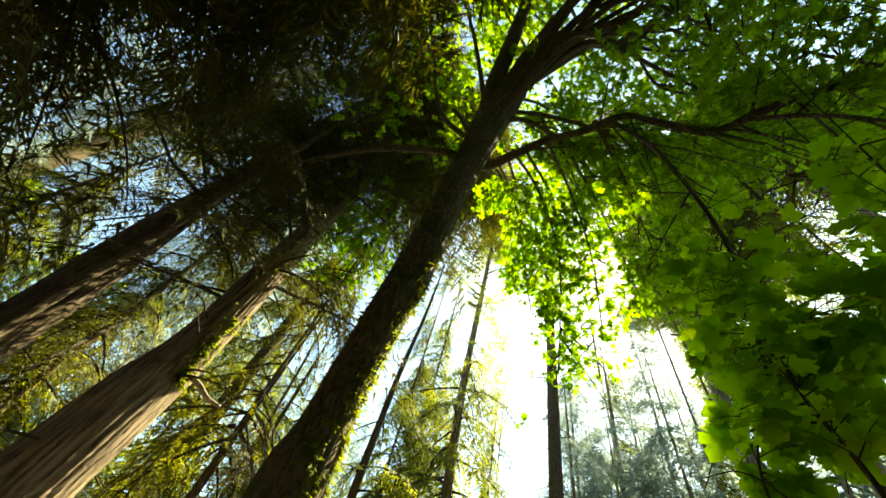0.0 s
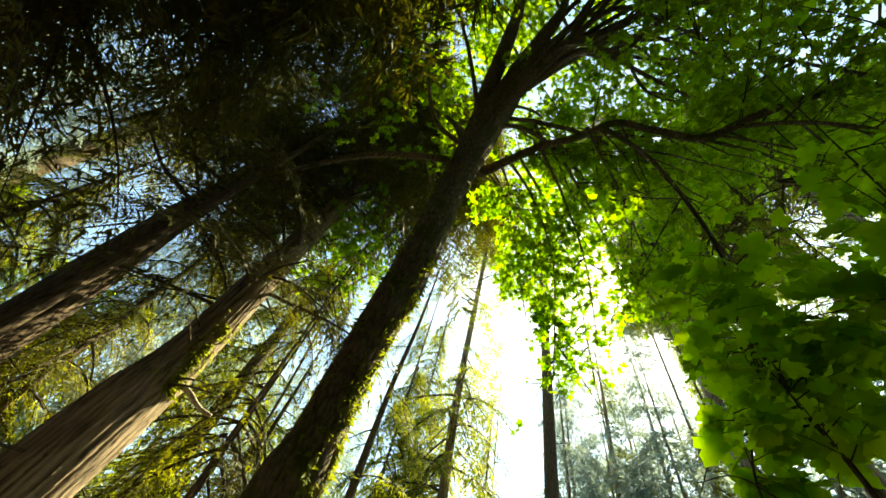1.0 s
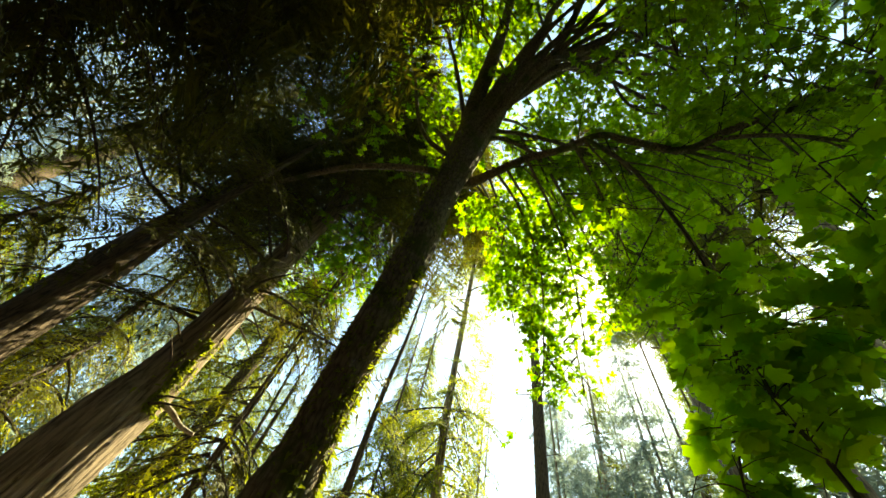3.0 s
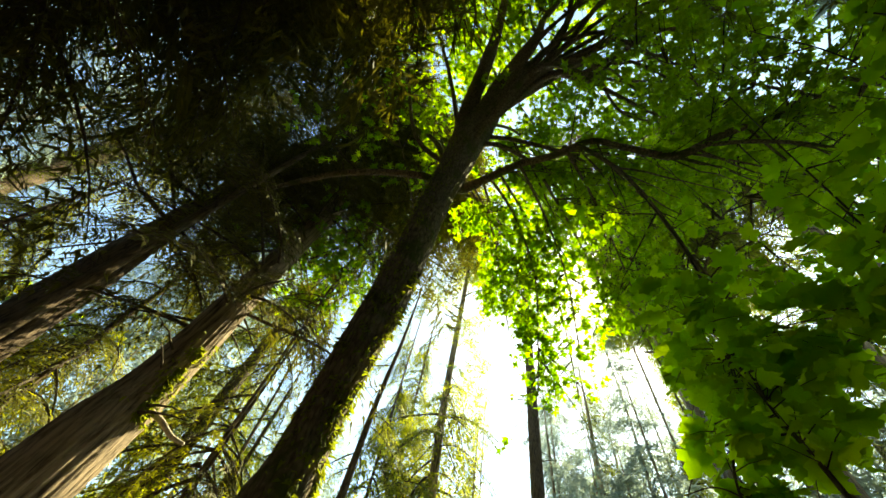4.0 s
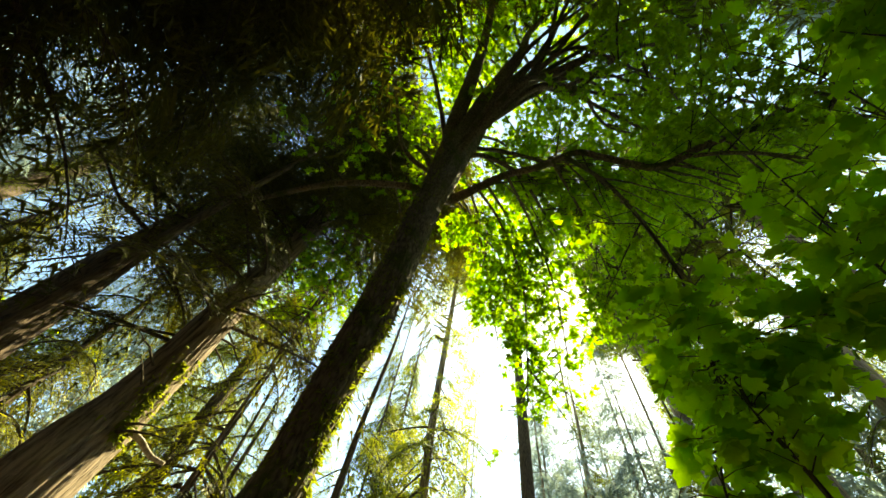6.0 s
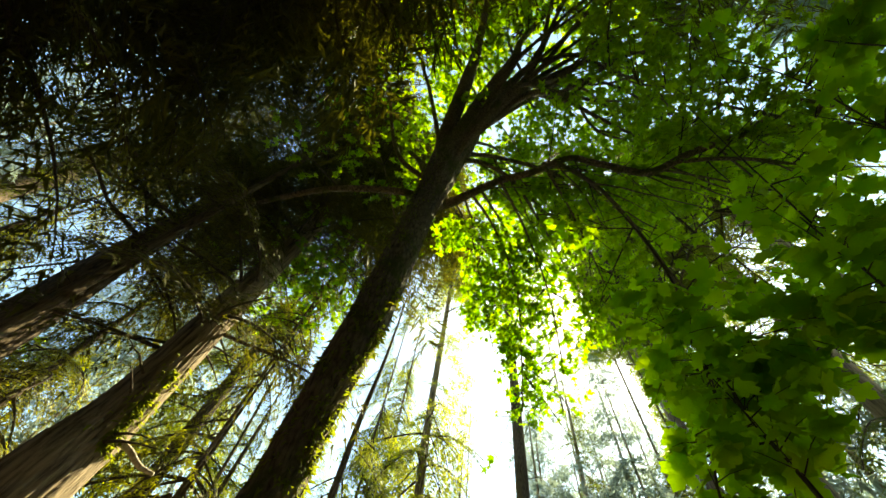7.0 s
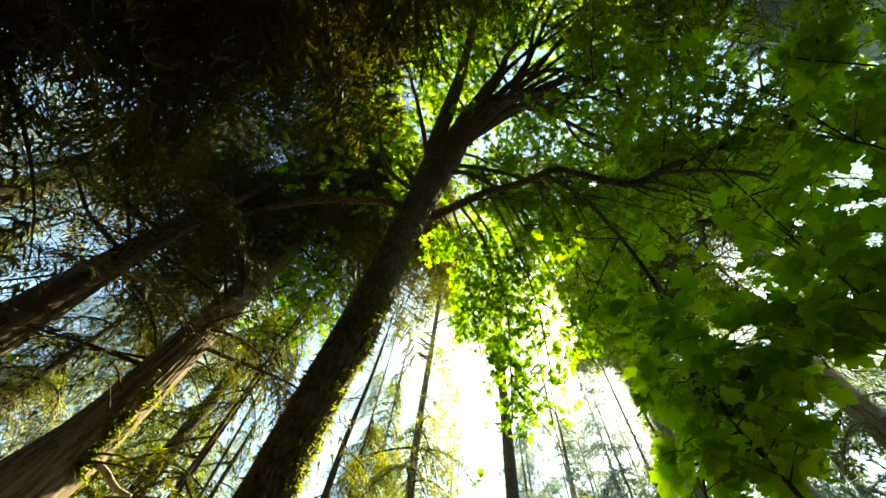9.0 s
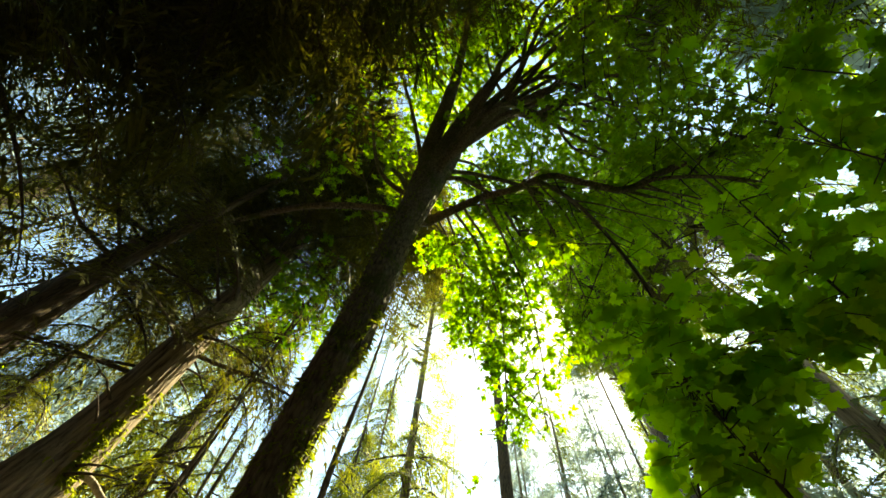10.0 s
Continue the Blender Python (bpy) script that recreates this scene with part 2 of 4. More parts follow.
def covered_all(p, g, gaps, blur=1.0):
    """The same for many places at once."""
    ok = np.ones(len(p), bool)
    for spot, wide, *low in SHAFTS:
        off = p - spot
        up = off @ way
        ok &= ~((up > (low[0] if low else 0.8)) & (np.linalg.norm(off - up[:, None] * way, axis=1) < wide))
    d = np.hypot(p[:, 0], p[:, 1])
    a = np.degrees(np.arctan2(p[:, 0], p[:, 1])) + g.normal(0, blur, len(p))
    e = np.degrees(np.arctan2(p[:, 2] - EYE, d)) + g.normal(0, blur, len(p))
    for a0, a1, e0, e1, left, *near in gaps:
        inside = (a > a0) & (a < a1) & (e > e0) & (e < e1)
        if near:
            inside &= d < near[0]
        if len(near) > 1:
            inside &= p[:, 2] < near[1]
        ok &= ~(inside & (g.uniform(size=len(p)) >= left))
    return ok


# ---- leaf and bough shapes ----
def leaf_shape(half, curl):
    """A palmate leaf of unit length, fanned from its heart, cupped and creased along the veins."""
    half = np.array(half)
    left = half[1:-1][::-1] * [-1, 1]
    rim = np.vstack([half, left])
    xy = np.vstack([[0, 0.3], rim])
    z = -curl * (xy[:, 0] ** 2 + 0.6 * (xy[:, 1] - 0.3) ** 2)
    z[1:] += 0.04 * np.cos(np.arange(len(rim)) * np.pi)
    n = len(rim)
    f = np.array([[0, 1 + (i + 1) % n, 1 + i] for i in range(n)])
    return np.c_[xy, z], f


HALF = [(0, 0), (0.2, -0.12), (0.44, -0.07), (0.37, 0.12), (0.63, 0.30), (0.54, 0.42), (0.47, 0.58), (0.26, 0.52), (0.27, 0.70), (0.13, 0.82), (0, 0.97)]
COARSE = [(0, 0), (0.42, -0.07), (0.27, 0.13), (0.62, 0.42), (0.2, 0.46), (0, 1)]
MIDDLE = [(0, 0), (0.4, -0.1), (0.28, 0.12), (0.66, 0.36), (0.46, 0.55), (0.19, 0.46), (0.2, 0.7), (0, 1)]
LEAF, MID_LEAF, FAR_LEAF = leaf_shape(HALF, 0.35), leaf_shape(MIDDLE, 0.35), leaf_shape(COARSE, 0.3)


def bough_mesh(name, length, pairs, step, blade, wide, droop, seed, mat_leaf, mat_wood):
    """A conifer bough along +x: a tapering stem with two rows of hanging side sprays, each set with flat needle fronds."""
    g = np.random.default_rng(seed)
    s = np.linspace(0, 1, 9)
    stem = np.c_[s, 0.03 * np.sin(5 * s + seed), 0.10 * s - droop * s**2] * length
    chunks = [(*tube(stem, 0.012 * length * (1.03 - s), 5), 1)]
    P, T, N, S = [], [], [], []
    for side in (-1, 1):
        for i in range(pairs):
            u = 0.1 + 0.88 * (i + g.uniform(0, 0.9)) / pairs
            root = np.array([np.interp(u, s, stem[:, k]) for k in range(3)])
            long = length * (0.30 * (1 - u) ** 0.6 + 0.05) * g.uniform(0.5, 1.25)
            ang = radians(g.uniform(38, 68))
            out = np.array([math.cos(ang), side * math.sin(ang), g.uniform(-0.35, 0.05)])
            n = max(2, int(long / step))
            r = np.linspace(0, 1, n + 1)[1:]
            path = root + out * (r * long)[:, None] + np.array([0, 0, -0.35 * long]) * (r**2)[:, None]
            if long > 0.25:
                k = np.vstack([root, path[len(path) // 2], path[-1]])
                chunks.append((*tube(k, [0.004, 0.003, 0.0015], 3), 1))
            d = unit(np.gradient(np.vstack([root, path]), axis=0))[1:]
            flat = unit(np.cross(d, np.cross(np.array([0, 0, 1.0]), d)))
            lateral = np.cross(flat, d)
            for turn in (-1, 1):
                P.append(path); N.append(flat + g.normal(0, 0.35, flat.shape))
                T.append(d * 0.75 + turn * lateral * 0.8 + g.normal(0, 0.2, d.shape) + [0, 0, -0.2])
                S.append(blade * (1.15 - 0.7 * r) * g.uniform(0.6, 1.2, n))
            P.append(path[-1:]); T.append(d[-1:]); N.append(flat[-1:]); S.append(np.array([blade]))
    frond = (np.array([[-wide, 0, 0], [wide, 0.08, 0], [0, 1, -0.08]]), np.array([[0, 1, 2]]))
    chunks.append((*strew(frond, np.vstack(P), np.vstack(T), np.vstack(N), np.concatenate(S)), 0))
    return tri_mesh(name, chunks, [mat_leaf, mat_wood])


BOUGHS = [bough_mesh("hemlock_bough", 2.4, 21, 0.08, 0.132, 0.135, d, sd, NEEDLES, TWIG) for d, sd in ((0.28, 1), (0.4, 2), (0.5, 3), (0.34, 4))]
DRAPE_BOUGHS = [bough_mesh("hanging_bough", 2.4, 20, 0.07, 0.13, 0.125, d, sd, DRAPE, TWIG) for d, sd in ((0.55, 31), (0.75, 32), (0.65, 33))]
LIGHT_BOUGHS = [bough_mesh("fir_bough", 2.4, 15, 0.08, 0.19, 0.155, d, sd, FAR_NEEDLES, TWIG) for d, sd in ((0.45, 11), (0.65, 12), (0.55, 13))]
SUNLIT_BOUGHS = [bough_mesh("hemlock_spray", 2.4, 16, 0.095, 0.165, 0.125, d, sd, SUNLIT_SPRAY, TWIG) for d, sd in ((0.4, 15), (0.6, 16))]


def place_bough(me, tree, base, spot, az, length, dip, roll=0.0):
    """A bough as a part of its tree, growing from spot towards the compass direction az."""
    ob = part("bough", me, tree)
    ob.matrix_basis = Matrix.Translation(Vector(spot) - Vector(base)) @ pose(0, 0, 0, roll, dip, 90 - az) @ Matrix.Scale(length / 2.4, 4)
    return ob


def coarse_bough(seed, rows=11, per=5, size=0.5, stray=0.5, wide=0.09):
    """The fronds of a bough as seen from far: fewer and larger."""
    g = np.random.default_rng(seed)
    P, T, N, S = [], [], [], []
    for side in (-1, 1):
        for i in range(rows):
            u = 0.1 + 0.85 * (i + g.uniform(0, 0.8)) / rows
            root = np.array([2.4 * u, 0, 0.2 * u - 1.1 * u * u])
            long = 2.4 * (0.32 * (1 - u) ** 0.6 + 0.06) * g.uniform(0.5, 1.2)
            out = unit(np.array([0.6, side * 0.8, g.uniform(-0.6, 0)]))
            for r in np.linspace(0.12, 1, per):
                P.append(root + out * r * long + [0, 0, -0.35 * long * r * r]); T.append(out + g.normal(0, stray, 3)); N.append([0, 0, 1] + g.normal(0, 0.4, 3)); S.append(size * g.uniform(0.6, 1.1))
    frond = (np.array([[-wide, 0, 0], [wide, 0.05, 0.02], [0, 1, -0.1]]), np.array([[0, 1, 2]]))
    v, f = strew(frond, np.array(P), np.array(T), np.array(N), np.array(S))
    return v, f, 0


FAR_PARTS = [coarse_bough(s, 9) for s in (21, 22, 23)]
DENSE_PARTS = [coarse_bough(s, 7, 4, 0.85) for s in (24, 25, 26)]
INNER_PARTS = [coarse_bough(s, 15, 8, 0.25, 0.28, 0.062) for s in (27, 28, 29)]


# ---- conifers ----
def conifer(name, label, group, trunk, bark, zone, count, reach, kinds, arc=None, dead=0, seed=0, sides=28, rough=0.05, furrows=0, dip=(0, 25), skew=1.0, fill=None):
    """trunk: rows of compass direction, distance, height, radius. zone: heights between which boughs grow; reach: their length at both ends."""
    g = np.random.default_rng(100 + seed)
    rows = np.array([[*polar(a, d, z), r] for a, d, z, r in trunk])
    base = np.array([rows[0, 0], rows[0, 1], 0.0])
    tree = thing(name, base, label, "tree", group)
    p = curve_points(rows, max(40, int(rows[-1, 2] * (5 if rows[0, 3] > 0.4 else 3))))
    stem = part("trunk", tri_mesh("trunk", [(*tube(p[:, :3] - base, p[:, 3], sides, rough, furrows, seed), 0)], [bark], True), tree)
    at = lambda z: np.array([np.interp(z, p[:, 2], p[:, k]) for k in range(4)])
    for i in range(count):
        u = ((i + g.uniform(0, 1)) / count) ** skew
        q = at(zone[0] + u * (zone[1] - zone[0]))
        az = g.uniform(*(arc or (0, 360)))
        spot = q[:3] + polar(az, 0.5 * q[3], 0)
        long, down = (reach[0] + u * (reach[1] - reach[0])) * g.uniform(0.7, 1.2), g.uniform(*dip)
        drop = math.sin(radians(down))
        tip = spot + polar(az, long, -(drop + 0.3) * long)
        a, e = outlook(spot + polar(az, 0.5 * long, 0))
        unseen = not -92 < a < 132 and e < 55
        if np.linalg.norm(tip - [0, 0, EYE]) < 4.2 or (unseen and i % 3):
            continue
        if all(covered(spot + polar(az, r * long, -(drop + 0.3 * r) * r * long), g, BOUGH_GAPS, 0.7) for r in (0.3, 0.6, 0.9)):
            place_bough(kinds[i % len(kinds)], tree, base, spot, az, long, down, g.uniform(-20, 20))
    if fill:
        # the thick inner crown, joined: heights from, to; how many boughs; their reach
        low, high, many, far = fill
        chunks = []
        for i in range(many):
            u = g.uniform(0, 1)
            q = at(low + u * (high - low))
            m = np.array(pose(0, 0, 0, g.uniform(-20, 20), g.uniform(0, 30), g.uniform(0, 360)).to_3x3()) * (far * (1 - 0.6 * u) / 2.4 * g.uniform(0.7, 1.2))
            v, f, slot = INNER_PARTS[i % 3]
            v = v @ m.T + q[:3]
            mid = v.reshape(-1, 3, 3).mean(1)
            ok = covered_all(mid, g, BOUGH_GAPS, 0.7) & (np.linalg.norm(mid - [0, 0, EYE], axis=1) > 6.0)
            if ok.any():
                v = v.reshape(-1, 3, 3)[ok].reshape(-1, 3)
                chunks.append((v - base, np.arange(len(v)).reshape(-1, 3), 0))
        part("crown", tri_mesh("crown", chunks, [kinds[0].materials[0]]), tree)
    for i in range(dead):
        q = at(g.uniform(2.2, zone[0] + 2.5))
        az = g.uniform(0, 360)
        n, long = 7, g.uniform(0.4, 1.4)
        r = np.linspace(0, 1, n)
        way_out = polar(az, 1, 0)
        stick = q[:3] - base + way_out * (q[3] * 0.7 + r * long)[:, None] + np.array([0, 0, 1]) * (g.uniform(-0.35, 0.25) * r * long - 0.2 * r**2 * long)[:, None] + g.normal(0, 0.015, (n, 3)) * r[:, None]
        part("dead_branch", tri_mesh("dead_branch", [(*tube(stick, 0.018 * (1.15 - r) * (0.6 + long * 0.5), 6, 0.1, 0, i), 0)], [TWIG], True), stem, "bare dead branch")
    return tree, p, base


conifer("hemlock_tree", "slender dark hemlock standing behind the mossy maple", "tall conifers",
        [(-8.5, 5.6, 0, 0.13), (-8.5, 5.6, 10, 0.1), (-8, 5.6, 18, 0.07), (-8, 5.6, 29, 0.02)],
        RED_BARK, (13, 28.5), 90, (3.3, 1.6), BOUGHS, fill=(13, 27, 290, 3.3), seed=17, sides=20)
big_fir = conifer("fir_tree", "tall fir with deeply furrowed brown bark, sunlit on one flank", "tall conifers",
        [(-30.6, 6.2, 0, 0.5), (-30.5, 6.2, 2.0, 0.43), (-30.1, 6.2, 2.9, 0.4), (-29.3, 6.2, 3.9, 0.39), (-28.4, 6.2, 4.7, 0.32), (-28.3, 6.2, 6.0, 0.29), (-28.4, 6.2, 8.0, 0.26), (-28.2, 6.2, 11, 0.22), (-27, 6.2, 18, 0.16), (-26, 6.3, 28, 0.05)],
        FIR_BARK, (5.6, 26), 150, (3.0, 1.4), BOUGHS + DRAPE_BOUGHS[:1], arc=(75, 345), skew=1.5, fill=(11.0, 26, 200, 3.2), dead=16, seed=1, sides=150, rough=0.055, furrows=23)
dark_hemlock = conifer("hemlock_tree", "dark hemlock trunk with bare lower limbs and hanging boughs", "tall conifers",
        [(-42.6, 8, 0, 0.42), (-42.9, 8, 4, 0.33), (-43.5, 8, 6.2, 0.33), (-44.2, 7.9, 8, 0.27), (-44.7, 7.8, 10.5, 0.22), (-45.6, 7.8, 14, 0.17), (-46, 7.8, 27, 0.04)],
        RED_BARK, (8.0, 25), 130, (3.1, 1.5), BOUGHS, skew=1.4, fill=(11, 25, 190, 3.1), dead=14, seed=2, sides=64, furrows=15)
conifer("hemlock_tree", "tall hemlock with reddish bark caught by a patch of sun", "tall conifers",
        [(-57.1, 14, 0, 0.46), (-57.1, 14, 8, 0.37), (-57.1, 14, 16, 0.3), (-57.5, 14, 30, 0.05)],
        RED_BARK, (11.5, 29), 70, (3.3, 1.8), BOUGHS, fill=(13, 29, 90, 3.4), dead=12, seed=3, sides=48, furrows=13)
conifer("hemlock_tree", "shaded hemlock with dense dark boughs overhead", "tall conifers",
        [(-87, 6.0, 0, 0.2), (-86, 6.0, 6, 0.16), (-84, 5.9, 12, 0.11), (-83, 5.8, 24, 0.02)],
        RED_BARK, (5.6, 22), 128, (3.7, 1.8), BOUGHS, skew=1.2, fill=(7, 22, 165, 3.8), dead=8, seed=4, sides=48, furrows=13)
conifer("hemlock_tree", "shaded hemlock with dense dark boughs overhead", "tall conifers",
        [(-103, 4.1, 0, 0.3), (-103, 4.1, 6, 0.25), (-102, 4.0, 12, 0.2), (-102, 4.0, 22, 0.04)],
        RED_BARK, (8.5, 21), 100, (4.0, 2.4), BOUGHS, skew=1.1, fill=(9, 21, 115, 4.0), dead=6, seed=5, sides=40, furrows=13)
conifer("hemlock_tree", "hemlock leaning over with fine dark boughs", "tall conifers",
        [(140, 5.5, 0, 0.3), (140, 5.5, 6, 0.24), (139, 5.5, 12, 0.18), (138, 5.5, 21, 0.03)],
        RED_BARK, (9.5, 20.5), 10, (3.4, 1.8), BOUGHS, fill=(11, 20, 60, 3.4), seed=13, sides=40, furrows=13)
conifer("hemlock_tree", "hemlock leaning over with fine dark boughs", "tall conifers",
        [(-160, 3.6, 0, 0.3), (-160, 3.6, 6, 0.24), (-160, 3.5, 12, 0.18), (-160, 3.4, 22, 0.03)],
        RED_BARK, (9.5, 21), 36, (3.4, 1.8), BOUGHS, fill=(10.5, 21, 110, 3.6), seed=14, sides=40, furrows=13)
conifer("hemlock_tree", "thin tall hemlock with a dark high crown", "tall conifers",
        [(-43.2, 5.2, 0, 0.08), (-43.6, 5.2, 8, 0.065), (-44.2, 5.1, 16, 0.045), (-44.2, 5.0, 27, 0.01)],
        RED_BARK, (14, 26.5), 70, (3.0, 1.5), BOUGHS, fill=(14, 26, 140, 3.0), seed=36, sides=14)
conifer("fir_tree", "slim grey fir trunk in half shade", "tall conifers",
        [(-21.6, 12.4, 0, 0.27), (-20.6, 12.4, 5.5, 0.23), (-20.3, 12.4, 11, 0.19), (-20, 12.4, 24, 0.04)],
        RED_BARK, (4.5, 23.5), 80, (3.0, 1.4), LIGHT_BOUGHS, dead=16, seed=6, sides=32, furrows=11)
conifer("fir_tree", "slender leaning young fir with sparse boughs", "slender conifers",
        [(1.6, 9, 0, 0.12), (0.7, 9, 4, 0.105), (0.7, 9, 8, 0.075), (1.6, 9, 11, 0.05), (2, 9, 15, 0.015)],
        RED_BARK, (3.0, 14.5), 60, (1.8, 0.7), SUNLIT_BOUGHS, dead=10, seed=7, sides=16)
conifer("fir_tree", "slender fir with hanging yellow-green boughs in the sun", "slender conifers",
        [(13.2, 13, 0, 0.2), (12.9, 13, 7, 0.17), (12.3, 13, 12, 0.15), (12.7, 13, 21, 0.12), (12.8, 13, 30, 0.07), (12.8, 13, 36, 0.02)],
        FIR_BARK, (4, 33), 230, (3.2, 2.6), SUNLIT_BOUGHS + LIGHT_BOUGHS[1:2], fill=(12, 32, 120, 2.6), dead=10, seed=8, sides=24, dip=(0, 48))
conifer("fir_tree", "straight dark fir trunk before the bright sky", "slender conifers",
        [(27.6, 14, 0, 0.3), (27.7, 14, 8, 0.25), (28.0, 14, 17, 0.2), (28.2, 14, 29, 0.04)],
        RED_BARK, (17, 28), 40, (2.2, 1.0), LIGHT_BOUGHS, dead=6, seed=9, sides=24)
conifer("fir_tree", "distant fir with thin trunk", "slender conifers",
        [(36.2, 21, 0, 0.2), (36.4, 21, 12, 0.15), (36.8, 21, 18, 0.09), (37, 21, 23, 0.02)],
        FIR_BARK, (7, 22.5), 70, (2.8, 0.9), LIGHT_BOUGHS, dead=8, seed=10, sides=16)
conifer("fir_tree", "tall dark fir rising behind the maple leaves", "tall conifers",
        [(52, 15, 0, 0.34), (52, 15, 10, 0.28), (52, 15, 20, 0.18), (51.5, 15, 34, 0.03)],
        FIR_BARK, (17, 32), 100, (2.8, 1.7), LIGHT_BOUGHS, fill=(18.5, 32, 110, 2.4), seed=15, sides=24, furrows=11)
# Added to keep the sun off the vine maple's near edge.
conifer("fir_tree", "very tall fir farther back, added to shade the vine maple", "tall conifers",
        [(47.6, 20, 0, 0.08), (47.6, 20, 14, 0.065), (47.4, 20, 26, 0.055), (47.2, 20, 37, 0.03)],
        FIR_BARK, (9, 36), 140, (2.8, 1.2), LIGHT_BOUGHS, fill=(19, 35, 300, 3.6), seed=16, sides=16)
# Added on the sun's path; its high crown darkens the maple leaves.
conifer("hemlock_tree", "slender hemlock added for its high crown to shade the maples", "tall conifers",
        [(55, 7.5, 0, 0.1), (55, 7.5, 10, 0.08), (55, 7.5, 20, 0.06), (55, 7.5, 31, 0.015)],
        RED_BARK, (21, 30.5), 10, (2.8, 1.4), BOUGHS, fill=(21, 30.5, 60, 3.0), seed=18, sides=16)
conifer("fir_tree", "brown fir trunk standing behind the maple leaves", "tall conifers",
        [(72.5, 15, 0, 0.42), (72.5, 15, 10, 0.36), (73, 15, 18, 0.28), (73, 15, 29, 0.05)],
        FIR_BARK, (8, 28), 50, (3.2, 1.3), LIGHT_BOUGHS, dead=10, seed=12, sides=32, furrows=11)


conifer("hemlock_tree", "hemlock draped with hanging olive-green boughs", "draped hemlocks",
        [(-37.2, 9.6, 0, 0.06), (-37.2, 9.6, 7, 0.04), (-37, 9.6, 17, 0.01)], RED_BARK, (4.2, 16.5), 120, (2.7, 1.0), DRAPE_BOUGHS + BOUGHS[2:3], seed=31, sides=14, dip=(10, 45))
conifer("hemlock_tree", "hemlock draped with hanging olive-green boughs", "draped hemlocks",
        [(-17, 7.4, 0, 0.045), (-17, 7.4, 7, 0.035), (-17, 7.4, 15, 0.01)], RED_BARK, (4.6, 14.5), 130, (2.5, 1.0), DRAPE_BOUGHS, seed=32, sides=14, dip=(10, 45))
conifer("hemlock_tree", "hemlock draped with hanging olive-green boughs", "draped hemlocks",
        [(-53, 10.5, 0, 0.06), (-53, 10.5, 7, 0.05), (-52.6, 10.5, 13, 0.01)], RED_BARK, (2.6, 12.6), 120, (3.0, 1.0), DRAPE_BOUGHS, seed=33, sides=14, dip=(10, 40))
# Two firs added as shade casters for the leaves on the right.
conifer("fir_tree", "broad dark fir added to shade the maples", "tall conifers",
        [(62, 13, 0, 0.3), (62, 13, 10, 0.24), (62, 13, 20, 0.16), (62, 13, 31, 0.03)],
        FIR_BARK, (18, 30), 80, (3.8, 1.8), LIGHT_BOUGHS, fill=(18, 29, 250, 4.2), seed=34, sides=20, furrows=11)
conifer("fir_tree", "broad dark fir added to shade the maples", "tall conifers",
        [(81, 11, 0, 0.28), (81, 11, 10, 0.22), (81, 11, 20, 0.15), (81, 11, 30, 0.03)],
        FIR_BARK, (17, 29), 70, (3.6, 1.8), LIGHT_BOUGHS, fill=(17, 28.5, 230, 4.0), seed=35, sides=20, furrows=11)
conifer("hemlock_sapling", "young hemlock with soft green sprays between the big trunks", "young conifers",
        [(-37, 11, 0, 0.09), (-37, 11, 7, 0.06), (-36.5, 11, 14, 0.01)], RED_BARK, (2.5, 13.5), 75, (2.3, 0.6), SUNLIT_BOUGHS, seed=21, sides=12)
conifer("hemlock_sapling", "young hemlock with golden hanging sprays", "young conifers",
        [(-16.5, 7.6, 0, 0.04), (-16.5, 7.6, 6, 0.03), (-16, 7.6, 13.5, 0.01)], RED_BARK, (4.2, 13.2), 75, (2.2, 0.7), SUNLIT_BOUGHS[:1] + BOUGHS, seed=27, sides=12, dip=(20, 55))
conifer("hemlock_sapling", "slim fir with sunlit hanging sprays", "young conifers",
        [(3.8, 14, 0, 0.08), (3.8, 14, 7, 0.06), (4, 14, 23, 0.01)], RED_BARK, (3.5, 22.5), 170, (2.5, 0.9), SUNLIT_BOUGHS + LIGHT_BOUGHS, seed=28, sides=12, dip=(15, 50))
conifer("hemlock_sapling", "low young hemlock with bright sunlit yellow-green sprays", "young conifers",
        [(-22.5, 7.8, 0, 0.035), (-22.5, 7.8, 2.5, 0.025), (-22.3, 7.8, 4.7, 0.005)], RED_BARK, (1.6, 4.6), 45, (1.4, 0.4), SUNLIT_BOUGHS, seed=30, sides=8)
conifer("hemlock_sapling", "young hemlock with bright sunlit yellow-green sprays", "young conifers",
        [(-22, 9, 0, 0.05), (-22, 9, 3, 0.035), (-21.5, 9, 6.2, 0.006)], RED_BARK, (1.8, 6.1), 55, (1.7, 0.4), SUNLIT_BOUGHS, seed=22, sides=10)
conifer("hemlock_sapling", "young hemlock with soft green sprays between the big trunks", "young conifers",
        [(-13, 12, 0, 0.1), (-13, 12, 6, 0.07), (-13, 12, 12, 0.01)], RED_BARK, (2.5, 11.8), 80, (2.6, 0.7), SUNLIT_BOUGHS, seed=23, sides=12)
conifer("hemlock_sapling", "young hemlock with soft green sprays between the big trunks", "young conifers",
        [(-52, 12, 0, 0.08), (-52, 12, 6, 0.06), (-51.5, 12, 14, 0.01)], RED_BARK, (2, 13.6), 72, (2.4, 1.0), SUNLIT_BOUGHS + BOUGHS[1:3], seed=24, sides=12)
conifer("hemlock_sapling", "slim fir with sunlit hanging sprays", "young conifers",
        [(7, 16, 0, 0.1), (7, 16, 8, 0.08), (7.3, 16, 26, 0.01)], RED_BARK, (4, 25.5), 190, (2.9, 0.9), SUNLIT_BOUGHS + LIGHT_BOUGHS, seed=25, sides=12, dip=(15, 50))


